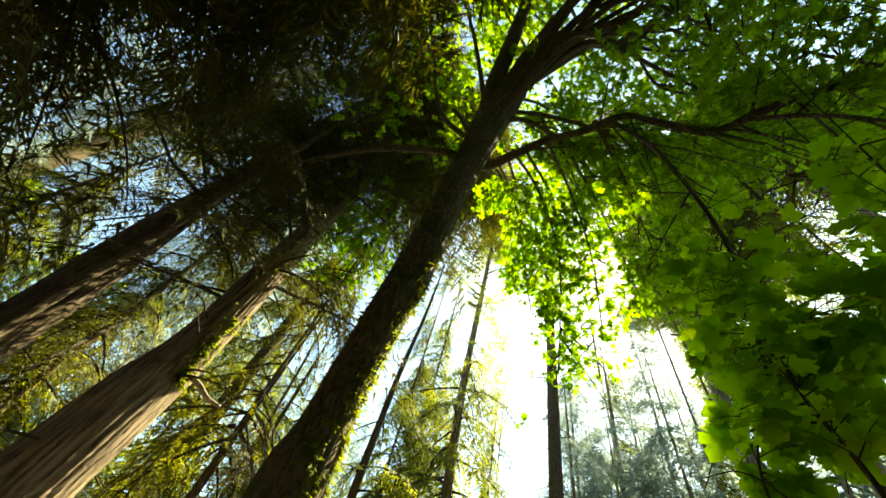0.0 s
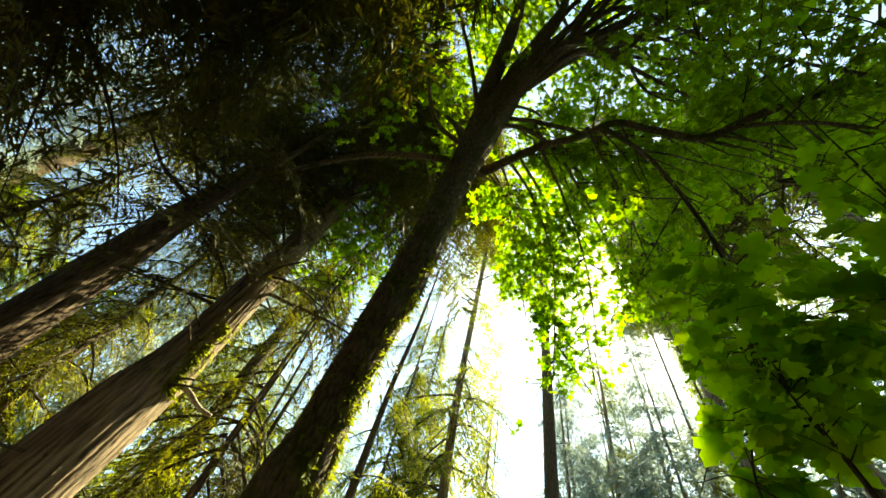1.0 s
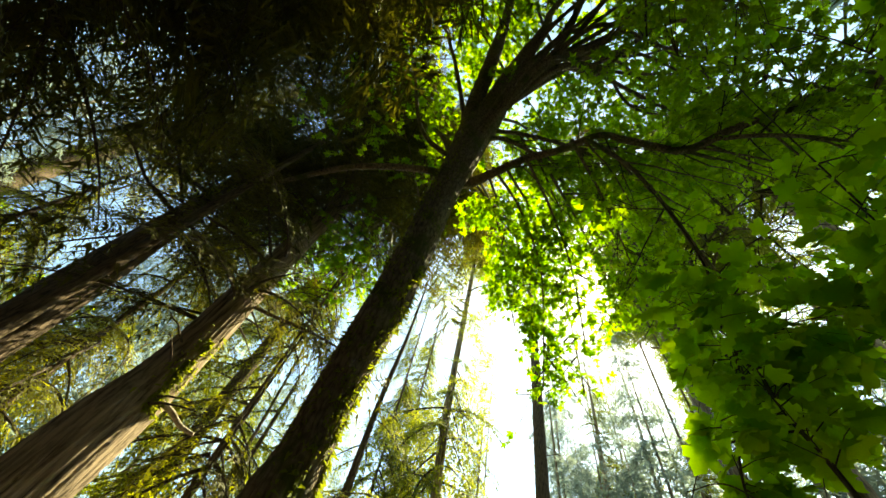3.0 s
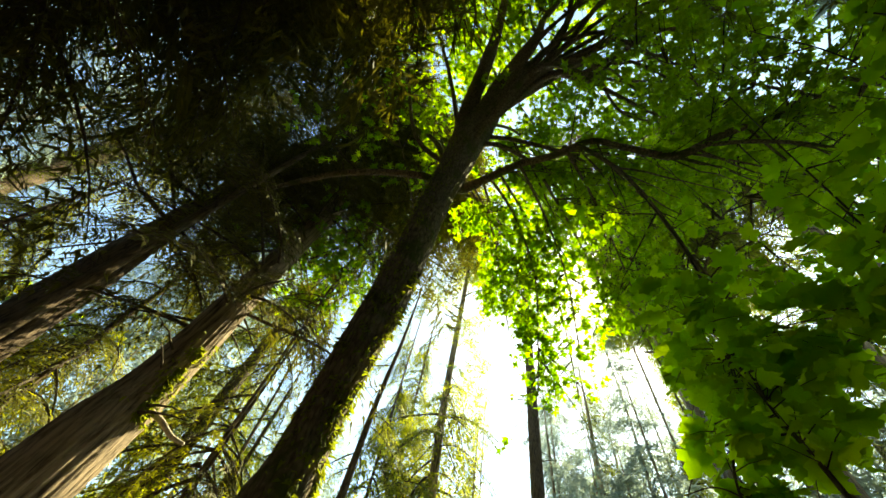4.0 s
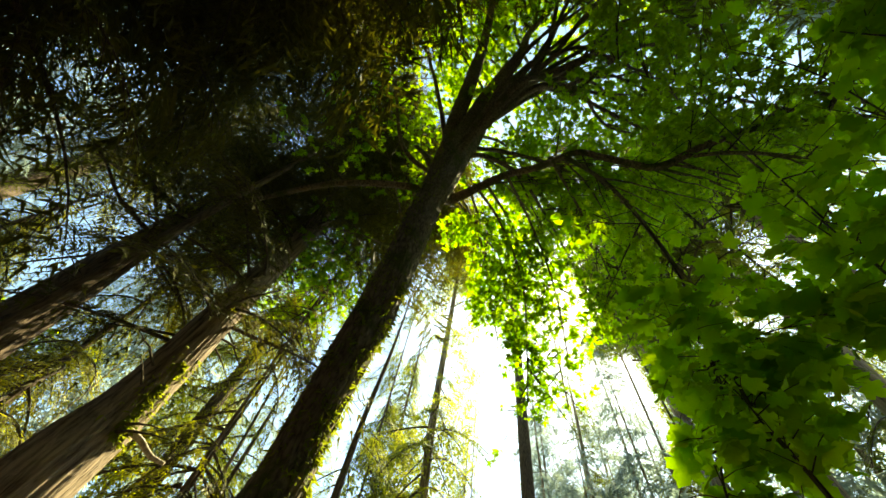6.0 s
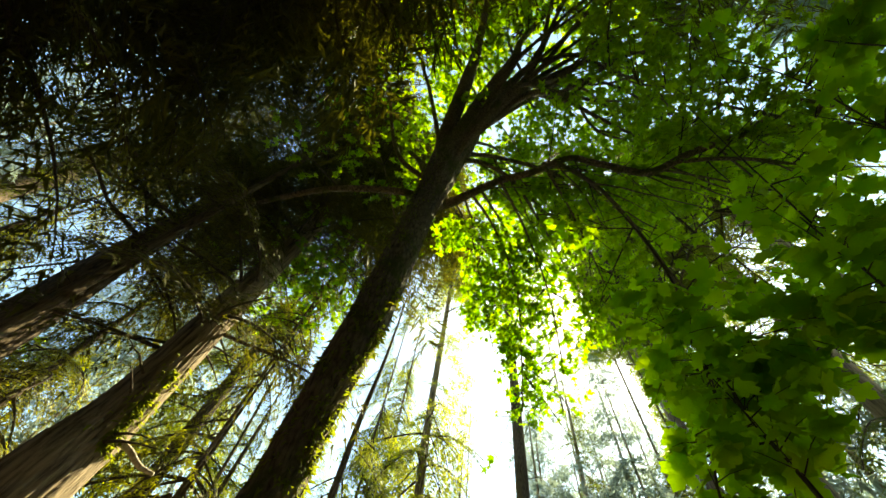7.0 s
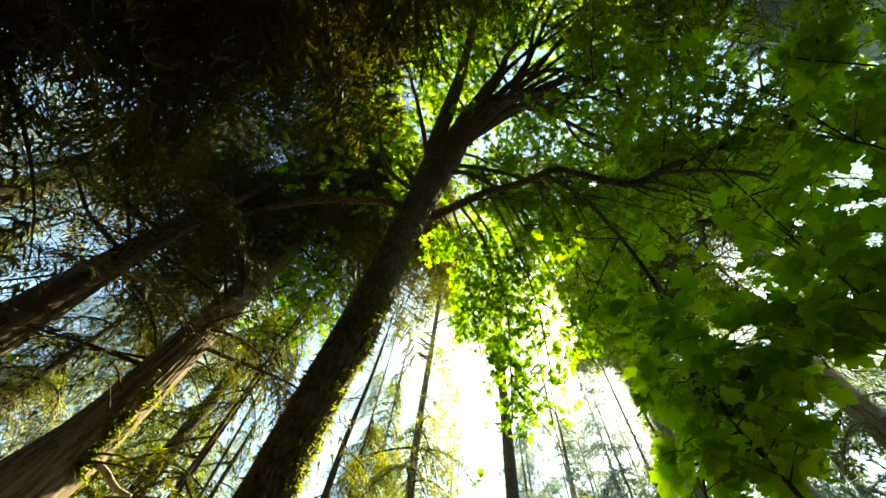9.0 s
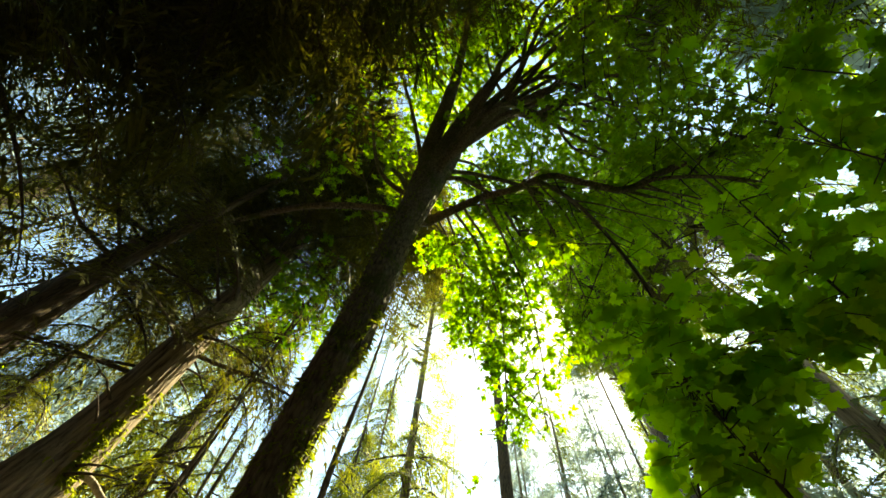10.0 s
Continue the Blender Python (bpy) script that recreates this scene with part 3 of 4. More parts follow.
conifer("hemlock_sapling", "slim fir with sparse hanging sprays beside the clearing", "young conifers",
        [(19.5, 20, 0, 0.05), (19.5, 20, 8, 0.04), (19.7, 20, 24, 0.01)], RED_BARK, (5, 23.5), 85, (2.2, 0.8), SUNLIT_BOUGHS + LIGHT_BOUGHS[:1], seed=29, sides=10, dip=(15, 50))
conifer("hemlock_sapling", "slim fir with sunlit hanging sprays", "young conifers",
        [(18.5, 18, 0, 0.06), (18.5, 18, 8, 0.05), (18.7, 18, 18, 0.01)], RED_BARK, (4, 17.5), 95, (2.8, 0.8), SUNLIT_BOUGHS + LIGHT_BOUGHS, seed=26, sides=10, dip=(15, 50))


# ---- far conifers ----
def far_conifer(label, height, count, reach, seed, pieces):
    g = np.random.default_rng(300 + seed)
    tree = thing("far_fir", (0, 0, 0), label, "tree", "far conifers")
    z = np.linspace(0, height, 14)
    part("trunk", tri_mesh("trunk", [(*tube(np.c_[0.1 * np.sin(z / 4), 0.1 * np.cos(z / 5), z], 0.17 * (1.02 - z / height), 10), 0)], [FIR_BARK], True), tree)
    for me_no in range(3):
        v, f, slot = pieces[me_no]
        chunks = []
        for i in range(count // 3):
            u = g.uniform(0, 1) ** 0.9
            m = np.array(pose(0, 0, 0, g.uniform(-15, 15), g.uniform(0, 30), g.uniform(0, 360)).to_3x3()) * ((reach * (1 - u) + 0.5) / 2.4 * g.uniform(0.7, 1.2))
            chunks.append((v @ m.T + [0, 0, height * (0.18 + 0.81 * u)], f, 0))
        part("crown", tri_mesh("crown", chunks, [HAZED]), tree)
    return tree


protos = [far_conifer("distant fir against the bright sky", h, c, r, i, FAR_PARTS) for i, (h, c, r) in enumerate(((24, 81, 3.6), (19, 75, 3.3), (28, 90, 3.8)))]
# Firs at 155, 180 and -160 stand unseen behind, added to block sky light.
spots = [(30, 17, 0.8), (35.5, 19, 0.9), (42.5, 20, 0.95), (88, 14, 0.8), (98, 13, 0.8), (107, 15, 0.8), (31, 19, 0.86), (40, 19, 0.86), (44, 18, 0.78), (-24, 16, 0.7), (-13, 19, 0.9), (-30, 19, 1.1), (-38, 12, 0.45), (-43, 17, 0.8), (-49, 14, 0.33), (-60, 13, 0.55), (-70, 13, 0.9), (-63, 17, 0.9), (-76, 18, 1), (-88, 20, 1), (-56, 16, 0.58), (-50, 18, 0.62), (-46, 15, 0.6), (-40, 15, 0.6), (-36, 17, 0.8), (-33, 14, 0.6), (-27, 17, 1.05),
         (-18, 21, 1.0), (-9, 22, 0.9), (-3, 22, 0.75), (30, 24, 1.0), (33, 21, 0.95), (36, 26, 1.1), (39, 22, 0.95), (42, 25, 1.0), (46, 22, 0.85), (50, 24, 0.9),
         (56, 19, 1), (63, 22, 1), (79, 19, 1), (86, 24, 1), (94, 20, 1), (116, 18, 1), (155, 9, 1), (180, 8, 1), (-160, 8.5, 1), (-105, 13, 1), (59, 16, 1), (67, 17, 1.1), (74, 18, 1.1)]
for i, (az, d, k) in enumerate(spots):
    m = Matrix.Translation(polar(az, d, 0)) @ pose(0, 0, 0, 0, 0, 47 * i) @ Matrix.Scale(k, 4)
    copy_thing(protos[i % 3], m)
# Ring of firs added behind the camera to hold back sky light.
dense = far_conifer("dense dark fir added behind the camera to block sky light", 21, 96, 3.4, 9, DENSE_PARTS)
for i, az in enumerate(range(122, 268, 11)):
    copy_thing(dense, Matrix.Translation(polar(az, (8.5, 11, 7.5)[i % 3], 0)) @ pose(0, 0, 0, 0, 0, 61 * i))
dense.matrix_basis = Matrix.Translation(polar(275, 10, 0))
for az, d, one in ((125, 20, 0), (-120, 20, 1), (168, 22, 2)):
    protos[one].matrix_basis = Matrix.Translation(polar(az, d, 0))


# ---- maples ----
def maple_bough(g, start, way, length, twigs, per_twig, size, sag, wood, leaf, fits, fine=True):
    """A leafy bough: appends stem tubes to wood, and leaf rows (place, tip, face, size) to leaf."""
    n = 8
    r = np.linspace(0, 1, n)
    bend = np.cumsum(g.normal(0, 0.05, (n, 3)), 0) * length * 0.4
    p = start + way * (r * length)[:, None] + np.array([0, 0, -sag * length]) * (r**2)[:, None] + bend * r[:, None]
    wood.append((*tube(p, (0.002 + 0.006 * length * length) * (1.1 - r), 5 if fine else 3), 0))
    ahead = unit(np.gradient(p, axis=0))
    for i in range(twigs):
        u = (i + g.uniform(0.2, 1)) / twigs
        q = np.array([np.interp(u, r, p[:, k]) for k in range(3)])
        d = ahead[min(n - 1, int(u * n))]
        side = unit(np.cross(d, [0, 0, 1.0]) + 1e-6) * (1 if i % 2 else -1)
        out = unit(0.7 * d + 0.8 * side + g.normal(0, 0.25, 3) + [0, 0, -0.1])
        long = length * g.uniform(0.2, 0.5) * (1.15 - 0.6 * u)
        if not fits(q + out * long):
            continue
        k = np.linspace(0, 1, 3)
        tw = q + out * (k * long)[:, None] + np.array([0, 0, -0.25 * long]) * (k**2)[:, None]
        if fine:
            wood.append((*tube(tw, 0.004 * (1.2 - k), 3), 0))
        for j in range(per_twig):
            w = g.uniform(0.15, 1)
            spot = q + out * w * long + np.array([0, 0, -0.25 * long * w * w])
            tip = unit(out + g.normal(0, 0.7, 3) + [0, 0, -0.35])
            face = unit(np.array([0, 0, 1.0]) + g.normal(0, 0.38, 3))
            leaf.append((spot + tip * size * 0.3, tip, face, size * g.uniform(0.55, 1.25)))


def leaf_chunk(shape, rows):
    return (*strew(shape, np.array([r[0] for r in rows]), np.array([r[1] for r in rows]), np.array([r[2] for r in rows]), np.array([r[3] for r in rows])), 0)


def limb(tree, base, ctrl, sides=12, name="limb", bark=None, seed=0):
    rows = np.array([[*polar(a, d, z), r] for a, d, z, r in ctrl])
    p = curve_points(rows, 14 * len(rows))
    part(name, tri_mesh(name, [(*tube(p[:, :3] - base, p[:, 3], sides, 0.08, 0, seed), 0)], [bark or MAPLE_BARK], True), tree)
    return p


def along(g, p, count, lo=0.15, hi=1.0):
    """Places on a limb with the direction it runs in."""
    ahead = unit(np.gradient(p[:, :3], axis=0))
    for u in np.sort(g.uniform(lo, hi, count)):
        i = min(len(p) - 1, int(u * (len(p) - 1)))
        yield p[i, :3], ahead[i]


def leaf_limbs(tree, base, g, limbs, shape, mat, counts, length, twigs, per_twig, size, sag, spread=0.9, gaps=(), bare=(), fine=True, rising=()):
    """Clothes limbs in leafy boughs; wood and foliage become two parts of the tree."""
    wood, leaf = [], []
    fits = lambda q: covered(q + base, g, gaps)
    for k, (p, c) in enumerate(zip(limbs, counts)):
        for spot, d in along(g, p, c, bare[k] if k < len(bare) else 0.15):
            side = unit(np.cross(d, [0, 0, 1.0]) + 1e-6) * g.choice([-1, 1])
            way_out = unit(0.6 * d + spread * side * g.uniform(0.3, 1.2) + [0, 0, g.uniform(0.2, 0.7) if k in rising else g.uniform(-0.35, 0.3)])
            long = length * g.uniform(0.6, 1.3)
            if fits(spot - base + 0.7 * long * way_out):
                maple_bough(g, spot - base, way_out, long, twigs, per_twig, size, sag, wood, leaf, fits, fine)
    keep = covered_all(np.array([r[0] for r in leaf]) + base, g, gaps)
    leaf = [r for r, k in zip(leaf, keep) if k]
    tagged(part("twig", tri_mesh("twig", wood, [TWIG]), tree, "thin dark twigs"), kind="stuff")
    return leaf


def big_maple():
    g = np.random.default_rng(41)
    base = polar(-6.0, 2.95, 0)
    tree = thing("maple_tree", base, "leaning mossy maple with spreading limbs and backlit green leaves", "tree")
    trunk = [(-6.0, 2.95, 0, 0.33), (-7.0, 2.9, 1.6, 0.255), (-7.3, 2.85, 2.6, 0.225), (-6.9, 2.83, 3.0, 0.185), (-6.8, 2.8, 3.5, 0.175), (-6.2, 2.72, 4.0, 0.185), (-5.2, 2.66, 4.6, 0.205), (-4.4, 2.6, 5.2, 0.205),
             (-3.6, 2.4, 7.3, 0.235), (-1.8, 2.15, 8.5, 0.29), (-0.6, 1.9, 9.5, 0.34), (5, 1.6, 10.4, 0.31), (31, 0.75, 12.2, 0.2), (115, 0.8, 13.2, 0.13), (140, 1.3, 14.2, 0.08), (148, 3.4, 15.5, 0.03)]
    rows = np.array([[*polar(a, d, z), r] for a, d, z, r in trunk])
    p = curve_points(rows, 150)
    part("trunk", tri_mesh("trunk", [(*tube(p[:, :3] - base, p[:, 3], 72, 0.06, 9, 3), 0)], [MAPLE_BARK], True), tree)
    ctrls = [
        [(-2, 2.4, 8.1, 0.12), (5, 2.44, 8.3, 0.1), (14, 2.18, 8.3, 0.08), (30, 1.92, 8.3, 0.066), (48, 1.92, 8.2, 0.058), (65, 2.0, 8.0, 0.05), (72, 2.4, 7.9, 0.055), (79, 3.0, 7.7, 0.06), (88, 3.4, 7.8, 0.055), (95, 3.9, 7.8, 0.045), (99, 4.6, 7.9, 0.033), (102, 6, 8.0, 0.015)],
        [(84, 3.2, 7.75, 0.035), (90, 3.8, 7.6, 0.03), (93, 4.6, 7.5, 0.022), (94, 5.8, 7.4, 0.01)],
        [(60, 1.95, 8.1, 0.035), (66, 2.4, 7.1, 0.03), (65.5, 2.9, 5.9, 0.025), (63, 3.3, 4.9, 0.022)],
        [(-4, 2.35, 7.9, 0.075), (-16, 2.5, 8.0, 0.065), (-34, 3.4, 7.9, 0.055), (-42, 5.0, 7.8, 0.035)],
        [(-2, 2.0, 9.1, 0.07), (-11, 1.78, 10.0, 0.055), (-54, 1.4, 11.5, 0.04), (-83, 2.0, 13.0, 0.03), (-95, 3.6, 14.5, 0.02)],
        [(-1, 1.9, 9.2, 0.2), (-8, 1.7, 10.2, 0.19), (-25, 0.6, 12.0, 0.16), (-148, 0.65, 13.5, 0.11), (-165, 3, 15, 0.03)],
        [(-3, 2.2, 8.4, 0.055), (-27, 2.3, 9.2, 0.042), (-60, 2.2, 11.0, 0.03), (-85, 2.9, 13.0, 0.02)],
        [(-3, 2.3, 8.2, 0.07), (-14, 2.4, 10, 0.06), (-24, 2.9, 12, 0.04), (-26, 3.4, 14.5, 0.02)],
        [(1, 1.95, 9.3, 0.06), (20, 1.9, 9.7, 0.05), (40, 2.7, 10.0, 0.04), (48, 4.4, 10.2, 0.02)],
        [(3, 1.8, 9.8, 0.05), (35, 2.0, 10.2, 0.045), (58, 3.0, 10.3, 0.035), (66, 4.8, 10.3, 0.015)],
        [(14, 2.1, 8.4, 0.03), (26, 3.0, 8.7, 0.024), (31, 3.8, 7.8, 0.018), (30, 4.1, 6.2, 0.012), (29, 4.2, 5.3, 0.01)],
        [(30, 1.85, 8.2, 0.028), (37, 3.0, 8.4, 0.022), (39, 3.8, 7.5, 0.016), (38, 4.1, 6.0, 0.01)],
        [(54, 1.8, 8.0, 0.03), (54, 2.8, 8.0, 0.022), (53, 3.5, 7.5, 0.014), (52, 4.0, 6.9, 0.01)],
        [(20, 2.05, 8.3, 0.026), (30, 3.2, 9.1, 0.022), (35, 4.0, 8.4, 0.016), (36, 4.3, 7.0, 0.012), (36, 4.4, 5.4, 0.01)],
        [(12, 2.2, 8.3, 0.026), (19, 3.2, 9.2, 0.02), (24, 3.8, 9.3, 0.016), (27, 4.2, 8.0, 0.015), (28, 4.3, 6.6, 0.01)],
        [(8, 2.3, 8.3, 0.026), (16, 3.2, 9.2, 0.02), (20, 3.8, 9.0, 0.016), (22, 4.2, 7.9, 0.014), (24, 4.3, 6.7, 0.01)],
        [(4, 2.3, 8.4, 0.026), (12, 2.9, 9.0, 0.02), (18, 3.3, 9.0, 0.015), (25, 3.6, 8.5, 0.01)],
        [(40, 2.4, 8.6, 0.03), (44, 3.6, 9.0, 0.022), (46, 4.8, 8.6, 0.016), (46.5, 5.8, 7.9, 0.01)],
        [(31, 0.75, 12.2, 0.05), (60, 0.5, 13.5, 0.04), (-90, 0.5, 15, 0.03), (-100, 1.8, 16, 0.01)],
        [(115, 0.8, 13.2, 0.05), (160, 1.0, 14.5, 0.035), (180, 2.2, 15.5, 0.01)],
        [(20, 1.2, 11.4, 0.05), (10, 0.9, 13, 0.04), (-30, 0.8, 15, 0.03), (-60, 1.6, 16.5, 0.01)],
        [(115, 0.8, 13.2, 0.05), (90, 1.4, 14.4, 0.035), (80, 2.9, 15.4, 0.01)],
        [(6, 1.6, 10.4, 0.045), (30, 2.2, 12.5, 0.035), (38, 3.2, 14, 0.025), (42, 4.6, 15, 0.01)],
        [(140, 1.3, 14.2, 0.04), (175, 1.2, 15.3, 0.03), (-150, 1.8, 16.5, 0.01)],
    ]
    limbs = [limb(tree, base, c, seed=i) for i, c in enumerate(ctrls)]
    counts = [20, 9, 8, 2, 14, 10, 16, 10, 30, 30, 0, 0, 0, 0, 0, 0, 0, 48, 44, 36, 44, 38, 44, 36]
    for i in range(24):
        # slender stems that leave the top of the trunk together and arch over
        t = i / 23
        mixed = lambda u, v, w: u + (v - u) * t + g.normal(0, w)
        off = lambda a, e, h: (a, (h - EYE) / math.tan(radians(e)), h)
        h = g.uniform(8.9, 10.7)
        q = p[np.argmin(abs(p[:, 2] - h))]
        start = (math.degrees(math.atan2(q[0], q[1])), math.hypot(q[0], q[1]), h)
        ways = [start, off(mixed(31, 83, 6), mixed(85.5, 83, 0.6), h + 1.1), off(mixed(112, 89, 5), mixed(84.5, 78, 1.0), h + 1.8), off(mixed(146, 88, 7), mixed(76, 69, 2.0), h + mixed(3.0, 1.6, 0.4)), off(mixed(150, 86, 9), mixed(66, 60, 2.0), h + mixed(3.6, 1.6, 0.5))]
        thick = g.uniform(0.7, 1.3)
        limbs.append(limb(tree, base, [(*w, thick * r) for w, r in zip(ways, (0.085, 0.07, 0.05, 0.03, 0.01))], 7, seed=30 + i))
        counts.append(4)
    for k, many in [(0, 16), (1, 5), (2, 6), (8, 8), (9, 9)] + [(j, 2) for j in range(24, 48)]:
        # long bare side branches below the leaves
        for spot, d in along(g, limbs[k], many, 0.2, 0.85):
            side = unit(polar(g.uniform(35, 130), 1, g.uniform(-0.25, 0.3)) + 0.5 * d)
            long, r = g.uniform(0.9, 2.4), np.linspace(0, 1, 9)
            wob = np.cumsum(g.normal(0, 0.05, (9, 3)), 0) * long * 0.5
            q = spot - base + side * (r * long)[:, None] + wob * r[:, None] + np.array([0, 0, -0.3 * long]) * (r**2)[:, None]
            part("branch", tri_mesh("branch", [(*tube(q, 0.017 * g.uniform(0.6, 1.2) * (1.1 - r), 5), 0)], [MAPLE_BARK], True), tree)
    lit = leaf_limbs(tree, base, g, limbs[10:17], LEAF, MAPLE_LEAF, [24, 27, 28, 24, 28, 46, 34], 1.0, 7, 6, 0.088, 0.3, gaps=CROWN_GAPS, bare=[0.35, 0.35, 0.15, 0.4, 0.15, 0.2, 0.25])
    tagged(part("foliage", tri_mesh("foliage", [leaf_chunk(MID_LEAF, lit)], [MAPLE_LEAF]), tree, "sunlit yellow-green lobed leaves"), kind="stuff")
    leaf = leaf_limbs(tree, base, g, limbs, LEAF, MAPLE_LEAF, counts, 1.1, 7, 8, 0.108, 0.25, gaps=CROWN_GAPS, bare=[0.15] * 18 + [0.3] * 6 + [0.6] * 24, rising=[0, 1, *range(24, 48)])
    ob = part("foliage", tri_mesh("foliage", [leaf_chunk(FAR_LEAF, leaf)], [MAPLE_LEAF]), tree, "broad lobed green leaves")
    tagged(ob, kind="stuff")
    return tree, p, base


old_maple = big_maple()


def vine_maple():
    """The small maple close by: arching thin stems and large near leaves."""
    g = np.random.default_rng(43)
    base = polar(62, 2.5, 0)
    tree = thing("vine_maple", base, "small vine maple with thin arching stems and large dark green leaves", "tree")
    ctrls = [
        [(62, 2.5, 0, 0.03), (61.5, 2.5, 1.6, 0.026), (61.5, 2.5, 2.85, 0.022), (60.6, 2.5, 3.4, 0.02), (62.3, 2.45, 3.95, 0.017), (65.4, 2.3, 5.0, 0.014), (66, 2.2, 6.0, 0.01)],
        [(62, 2.52, 0.3, 0.025), (56, 2.6, 1.8, 0.018), (52, 2.6, 2.95, 0.012), (59, 2.6, 3.7, 0.01), (62, 2.6, 4.4, 0.006)],
        [(62, 2.45, 3.9, 0.013), (67, 2.5, 3.8, 0.011), (74, 2.7, 3.8, 0.009), (82, 2.9, 3.8, 0.006)],
        [(62, 2.5, 1.5, 0.02), (75, 2.5, 2.4, 0.017), (82, 2.5, 3.4, 0.013), (86, 2.5, 4.4, 0.009)],
        [(62, 2.5, 1.2, 0.02), (85, 2.6, 2.2, 0.018), (98, 2.6, 3.4, 0.013), (102, 2.6, 4.8, 0.009)],
        [(61, 2.5, 3.2, 0.012), (54, 2.6, 3.3, 0.01), (49, 2.6, 3.2, 0.007), (46, 2.6, 3.0, 0.004)],
        [(62, 2.5, 3.6, 0.012), (58, 2.8, 4.1, 0.01), (55, 3.0, 4.3, 0.007), (52, 3.2, 4.3, 0.004)],
        [(63, 2.4, 4.4, 0.012), (72, 2.6, 4.8, 0.01), (82, 2.9, 5.0, 0.007), (90, 3.2, 5.0, 0.004)],
        [(62, 2.5, 0.8, 0.02), (92, 2.7, 2.4, 0.018), (108, 2.7, 3.8, 0.014), (113, 2.6, 5.3, 0.009)],
        [(101, 2.6, 4.4, 0.011), (107, 2.5, 5.3, 0.009), (111, 2.3, 6.2, 0.006)],
        [(86, 2.5, 4.3, 0.011), (92, 2.4, 5.4, 0.009), (98, 2.3, 6.3, 0.006)],
        [(62, 2.5, 2.2, 0.012), (56, 2.5, 2.7, 0.01), (51, 2.5, 3.0, 0.007), (46, 2.5, 3.0, 0.004)],
        [(62, 2.5, 2.0, 0.012), (58, 2.4, 2.4, 0.01), (53, 2.4, 2.6, 0.007), (49, 2.4, 2.7, 0.004)],
    ]
    ctrls = [[(a, d, z, 0.62 * r) for a, d, z, r in c] for c in ctrls]
    limbs = [limb(tree, base, c, 8, "stem", TWIG, i) for i, c in enumerate(ctrls)]
    counts = [20, 11, 12, 9, 9, 12, 12, 10, 9, 8, 8, 12, 10]
    leaf = leaf_limbs(tree, base, g, limbs, LEAF, NEAR_LEAF, counts, 0.8, 7, 5, 0.135, 0.2, gaps=VINE_GAPS)
    leaf = [r for r in leaf if (r[0] + base)[2] > 2.2]
    g.shuffle(leaf)
    leaf.sort(key=lambda r: np.linalg.norm(r[0] + base - [0, 0, EYE]))
    ob = part("foliage", tri_mesh("foliage", [leaf_chunk(LEAF, leaf[290:])], [NEAR_LEAF], True), tree, "large lobed leaves in shade")
    tagged(ob, kind="stuff")
    shapes = [tri_mesh("leaf", [(*leaf_shape(HALF, c), 0)], [NEAR_LEAF], True) for c in (0.2, 0.4, 0.6)]
    for i, (spot, tip, face, size) in enumerate(leaf[:290]):
        y = unit(tip); x = unit(np.cross(y, face)); z = np.cross(x, y)
        one = part("leaf", shapes[i % 3], tree)
        one.matrix_basis = Matrix.Translation(spot) @ Matrix(np.stack([x, y, z], 1).tolist()).to_4x4() @ Matrix.Scale(size, 4)
    return tree


vine_maple()


def back_maple(az, d, height, spread, seed, label, counts=14, size=0.15, girth=0.2):
    """A tall maple farther off; most have high sunlit leaves, some are added for shade."""
    g = np.random.default_rng(seed)
    base = polar(az, d, 0)
    tree = thing("maple_tree", base, label, "tree", "sunlit maples")
    z = np.linspace(0, height * 0.85, 20)
    p = np.c_[0.2 * np.sin(z / 3), 0.2 * np.cos(z / 4) - 0.2, z]
    part("trunk", tri_mesh("trunk", [(*tube(p, girth * (1.05 - z / height), 14, 0.06, 0, seed), 0)], [MAPLE_BARK], True), tree)
    limbs = []
    for i in range(9):
        h = height * g.uniform(0.45, 0.85); turn = 40 * i + g.uniform(-15, 15); long = spread * g.uniform(0.6, 1.1)
        r = np.linspace(0, 1, 8)[:, None]
        q = np.array([0, 0, h]) + polar(turn, 1, 0) * r * long + np.array([0, 0, 1]) * (0.5 * r * long - 0.25 * r * r * long) + g.normal(0, 0.08, (8, 3)) * r
        if not all(covered(base + q[k], np.random.default_rng(seed + i), CROWN_GAPS, 0.0) for k in (2, 4, 7)):
            continue
        part("limb", tri_mesh("limb", [(*tube(q, (0.02 + 0.2 * girth) * (1.1 - r[:, 0]), 8), 0)], [MAPLE_BARK], True), tree)
        limbs.append(np.c_[q, np.zeros(8)] + [*base, 0])
    leaf = leaf_limbs(tree, base, g, limbs, FAR_LEAF, MAPLE_LEAF, [counts] * len(limbs), 1.4, 7, 8, size, 0.3, gaps=CROWN_GAPS, fine=False)
    ob = part("foliage", tri_mesh("foliage", [leaf_chunk(FAR_LEAF, leaf)], [MAPLE_LEAF]), tree, "sunlit yellow-green leaves")
    tagged(ob, kind="stuff")
    return tree


back_maple(-7.2, 4.6, 20, 3.4, 59, "slender maple with a high sunlit crown behind the mossy trunk", 6, 0.14, 0.05)
back_maple(-15, 8.8, 16, 2.9, 51, "tall maple with sunlit yellow-green leaves behind the trunks", 17, 0.13, 0.05)
back_maple(130, 7.5, 18, 5.8, 56, "tall maple with a dense green crown, added to close the canopy", 24)
# 165 and -140 stand mostly unseen, added to close the canopy against sky light.
back_maple(165, 6.0, 19, 5.5, 57, "tall maple with a dense green crown, added to close the canopy", 6, 0.21)
back_maple(-140, 5.5, 20, 5.0, 58, "tall maple with a dense green crown, added to close the canopy", 6, 0.21)
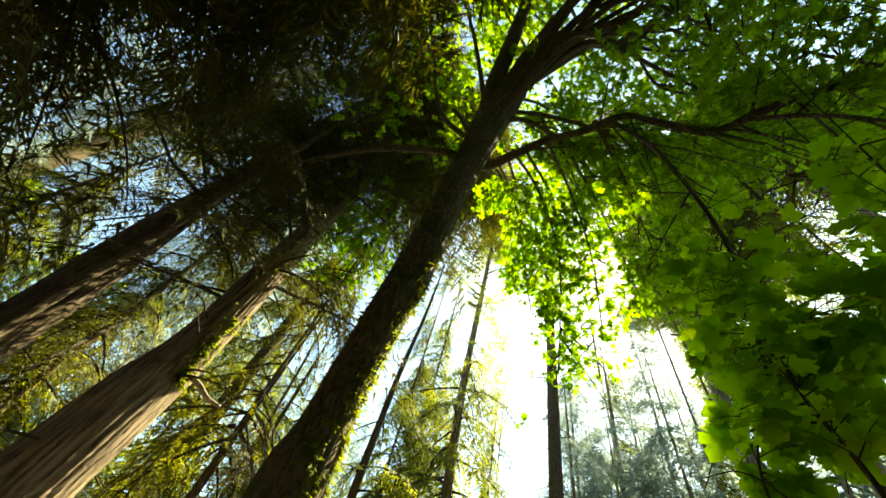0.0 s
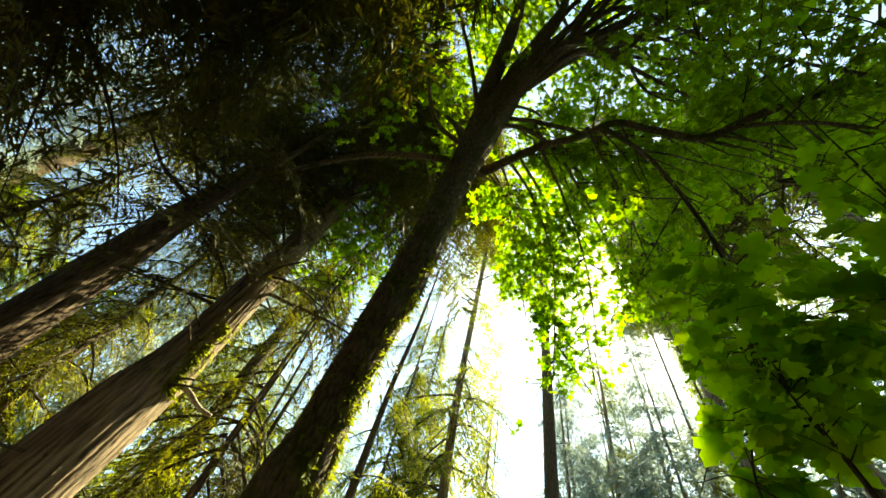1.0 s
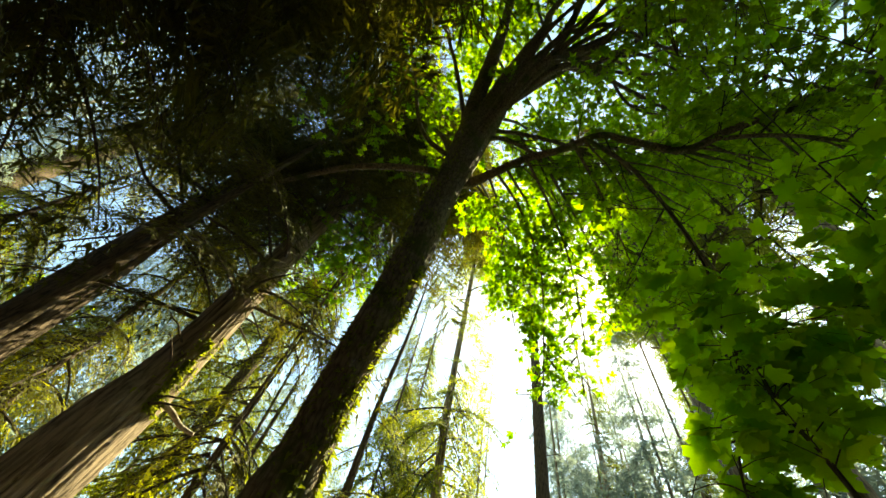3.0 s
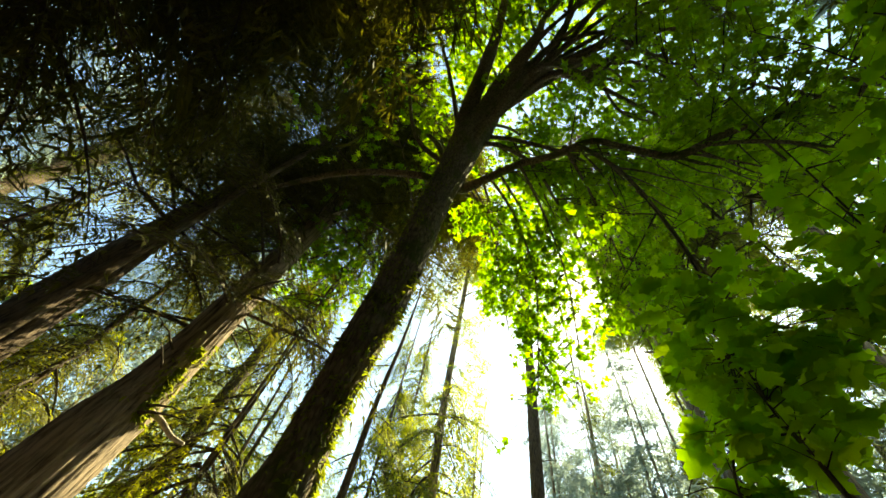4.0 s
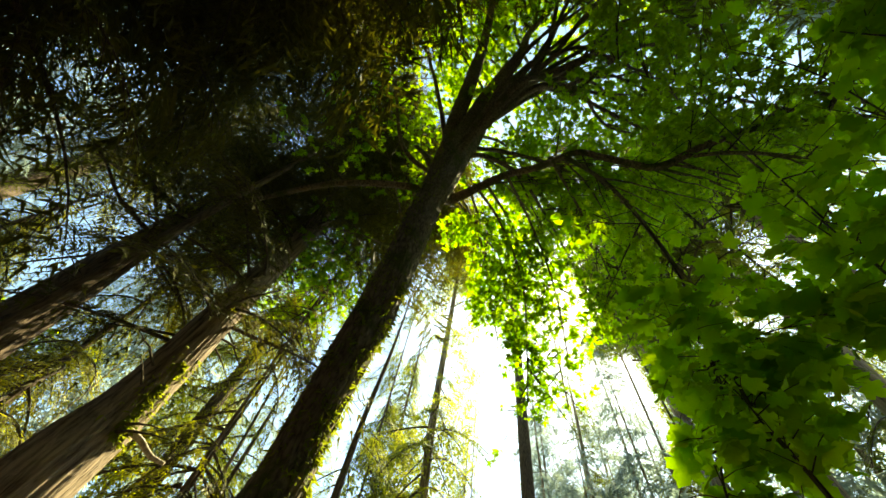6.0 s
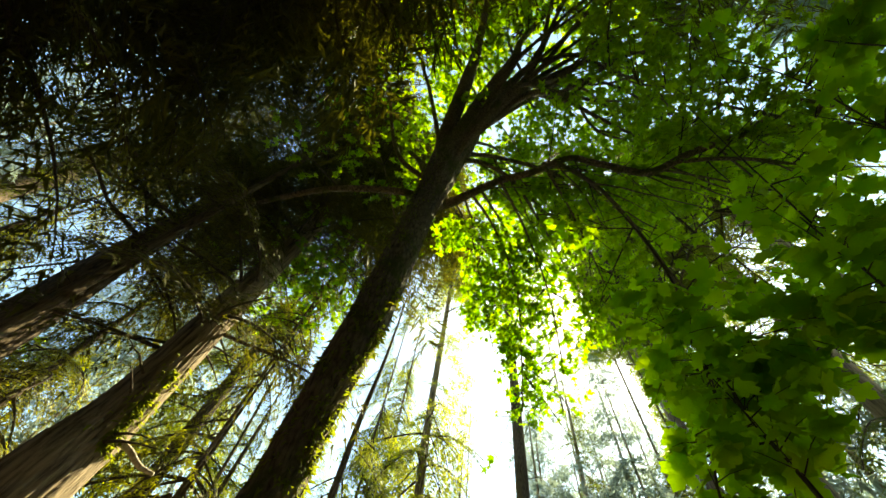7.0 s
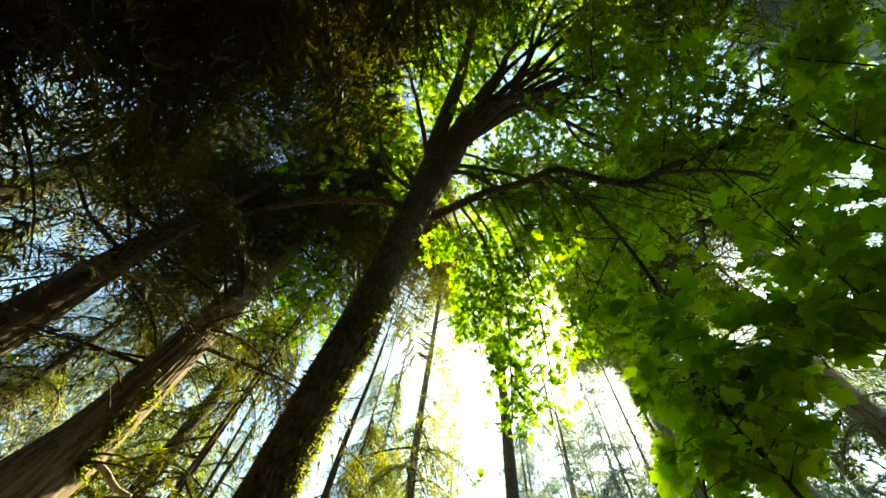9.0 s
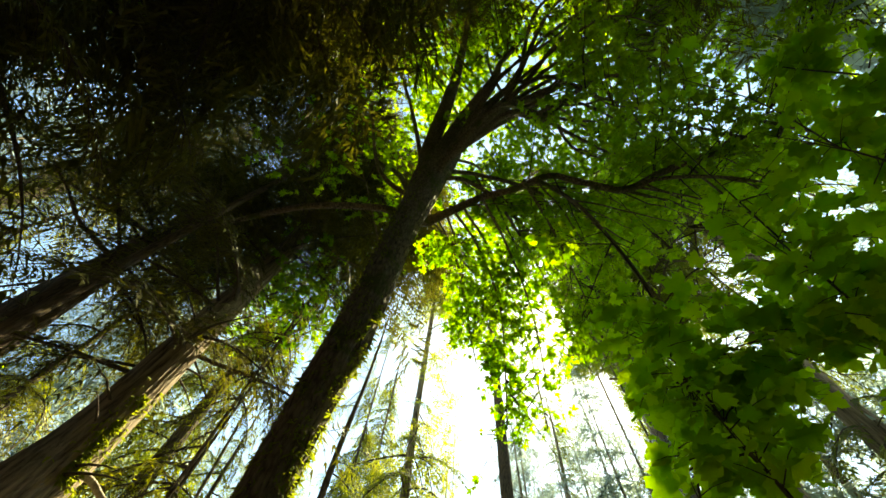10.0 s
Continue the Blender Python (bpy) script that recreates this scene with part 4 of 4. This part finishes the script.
back_maple(-52, 17, 13, 4.0, 52, "maple with bright leaves among the firs")
# The next three are added so that their crowns keep the sun off leaves.
back_maple(60, 6.0, 17.5, 4.4, 55, "maple added so that its crown shades the leaves below", 24, 0.14, 0.07)
back_maple(49, 9.8, 19, 3.2, 61, "maple added beside the clearing to shade the vine maple", 32, 0.12, 0.05)
back_maple(100, 5.5, 17, 4.4, 60, "maple added so that its crown shades the leaves below", 27, 0.14, 0.06)
back_maple(-95, 9, 18, 4.5, 54, "maple with leaves lit through the dark boughs")


# ---- moss and limbs on the near trunks ----
def moss_patch(tree, stem, base, low, high, arc, count, size, seed, label):
    """Tufts of hanging moss on one side of a stem."""
    g = np.random.default_rng(seed)
    trunk = next(c for c in tree.children if c.name.startswith("trunk"))
    z, az = g.uniform(low, high, count), g.normal(sum(arc) / 2, (arc[1] - arc[0]) / 3, count)
    lump = np.array([noise.noise((a * 0.06, h * 2.2, seed)) for a, h in zip(az, z)])
    z, az = z[lump > -0.05], az[lump > -0.05]
    at = np.stack([np.interp(z, stem[:, 2], stem[:, k]) for k in range(4)], 1)
    out = np.stack([np.sin(np.radians(az)), np.cos(np.radians(az)), 0 * az], 1)
    place = at[:, :3] + out * at[:, 3:] * 1.0 - base
    blade = (np.array([[-0.16, 0, 0], [0.16, 0.05, 0], [0.1, 0.6, 0.05], [0, 1, -0.05]]), np.array([[0, 1, 2], [0, 2, 3]]))
    tip = out * g.uniform(0.2, 1.0, (len(z), 1)) + g.normal(0, 0.4, (len(z), 3)) + [0, 0, -0.7]
    face = out + g.normal(0, 0.5, (len(z), 3)) + [0, 0, 0.5]
    tagged(part("moss", tri_mesh("moss", [(*strew(blade, place, tip, face, size * g.uniform(0.4, 1.3, len(z))), 0)], [MOSS]), trunk, label), kind="stuff")


moss_patch(old_maple[0], old_maple[1], old_maple[2], 2.2, 5.2, (60, 180), 2600, 0.07, 61, "hanging green moss")
moss_patch(old_maple[0], old_maple[1], old_maple[2], 3.0, 9.0, (180, 300), 1800, 0.06, 62, "hanging green moss")
moss_patch(big_fir[0], big_fir[1], big_fir[2], 4.2, 5.7, (100, 145), 1500, 0.10, 63, "bright yellow-green moss in the sun")
for k, (ctrl, r) in enumerate((([(-45, 7.8, 8.3), (-49, 7.6, 8.1), (-52, 7.5, 8.0), (-57, 7.4, 8.1), (-60, 7.4, 8.0)], 0.06), ([(-45, 7.8, 9.4), (-51, 7.5, 8.8), (-55, 7.4, 8.3), (-58, 7.4, 8.0)], 0.05), ([(-45.5, 7.8, 10.7), (-52, 7.5, 10.6), (-57, 7.4, 10.8)], 0.05))):
    n = len(ctrl) - 1
    limb(dark_hemlock[0], dark_hemlock[2], [(a, d, z, r * (1 - 0.75 * i / n)) for i, (a, d, z) in enumerate(ctrl)], 10, "limb", RED_BARK, 80 + k)
limb(big_fir[0], big_fir[2], [(-26.6, 6.0, 4.42, 0.045), (-24.5, 5.95, 4.36, 0.038), (-22.5, 5.92, 4.26, 0.033), (-20.6, 5.9, 4.24, 0.024)], 12, "broken_branch", PALE_WOOD, 90)


# ---- ground ----
def ground():
    n = 90
    t = np.linspace(-1, 1, n)
    s = np.sign(t) * (np.abs(t) ** 3) * 900
    x, y = np.meshgrid(s, s)
    far = np.hypot(x, y)
    z = -0.02 + 0.06 * np.sin(x * 0.9) * np.cos(y * 0.8) * np.minimum(1, far / 3) - 0.04
    i = (np.arange(n - 1)[:, None] * n + np.arange(n - 1)).ravel()
    f = np.vstack([np.c_[i, i + 1, i + n + 1], np.c_[i, i + n + 1, i + n]])
    ob = new("ground", tri_mesh("ground", [(np.c_[x.ravel(), y.ravel(), z.ravel()], f, 0)], [SOIL], True))
    tagged(ob, "forest floor of brown needles, soil and moss", "ground", kind="structure")


ground()
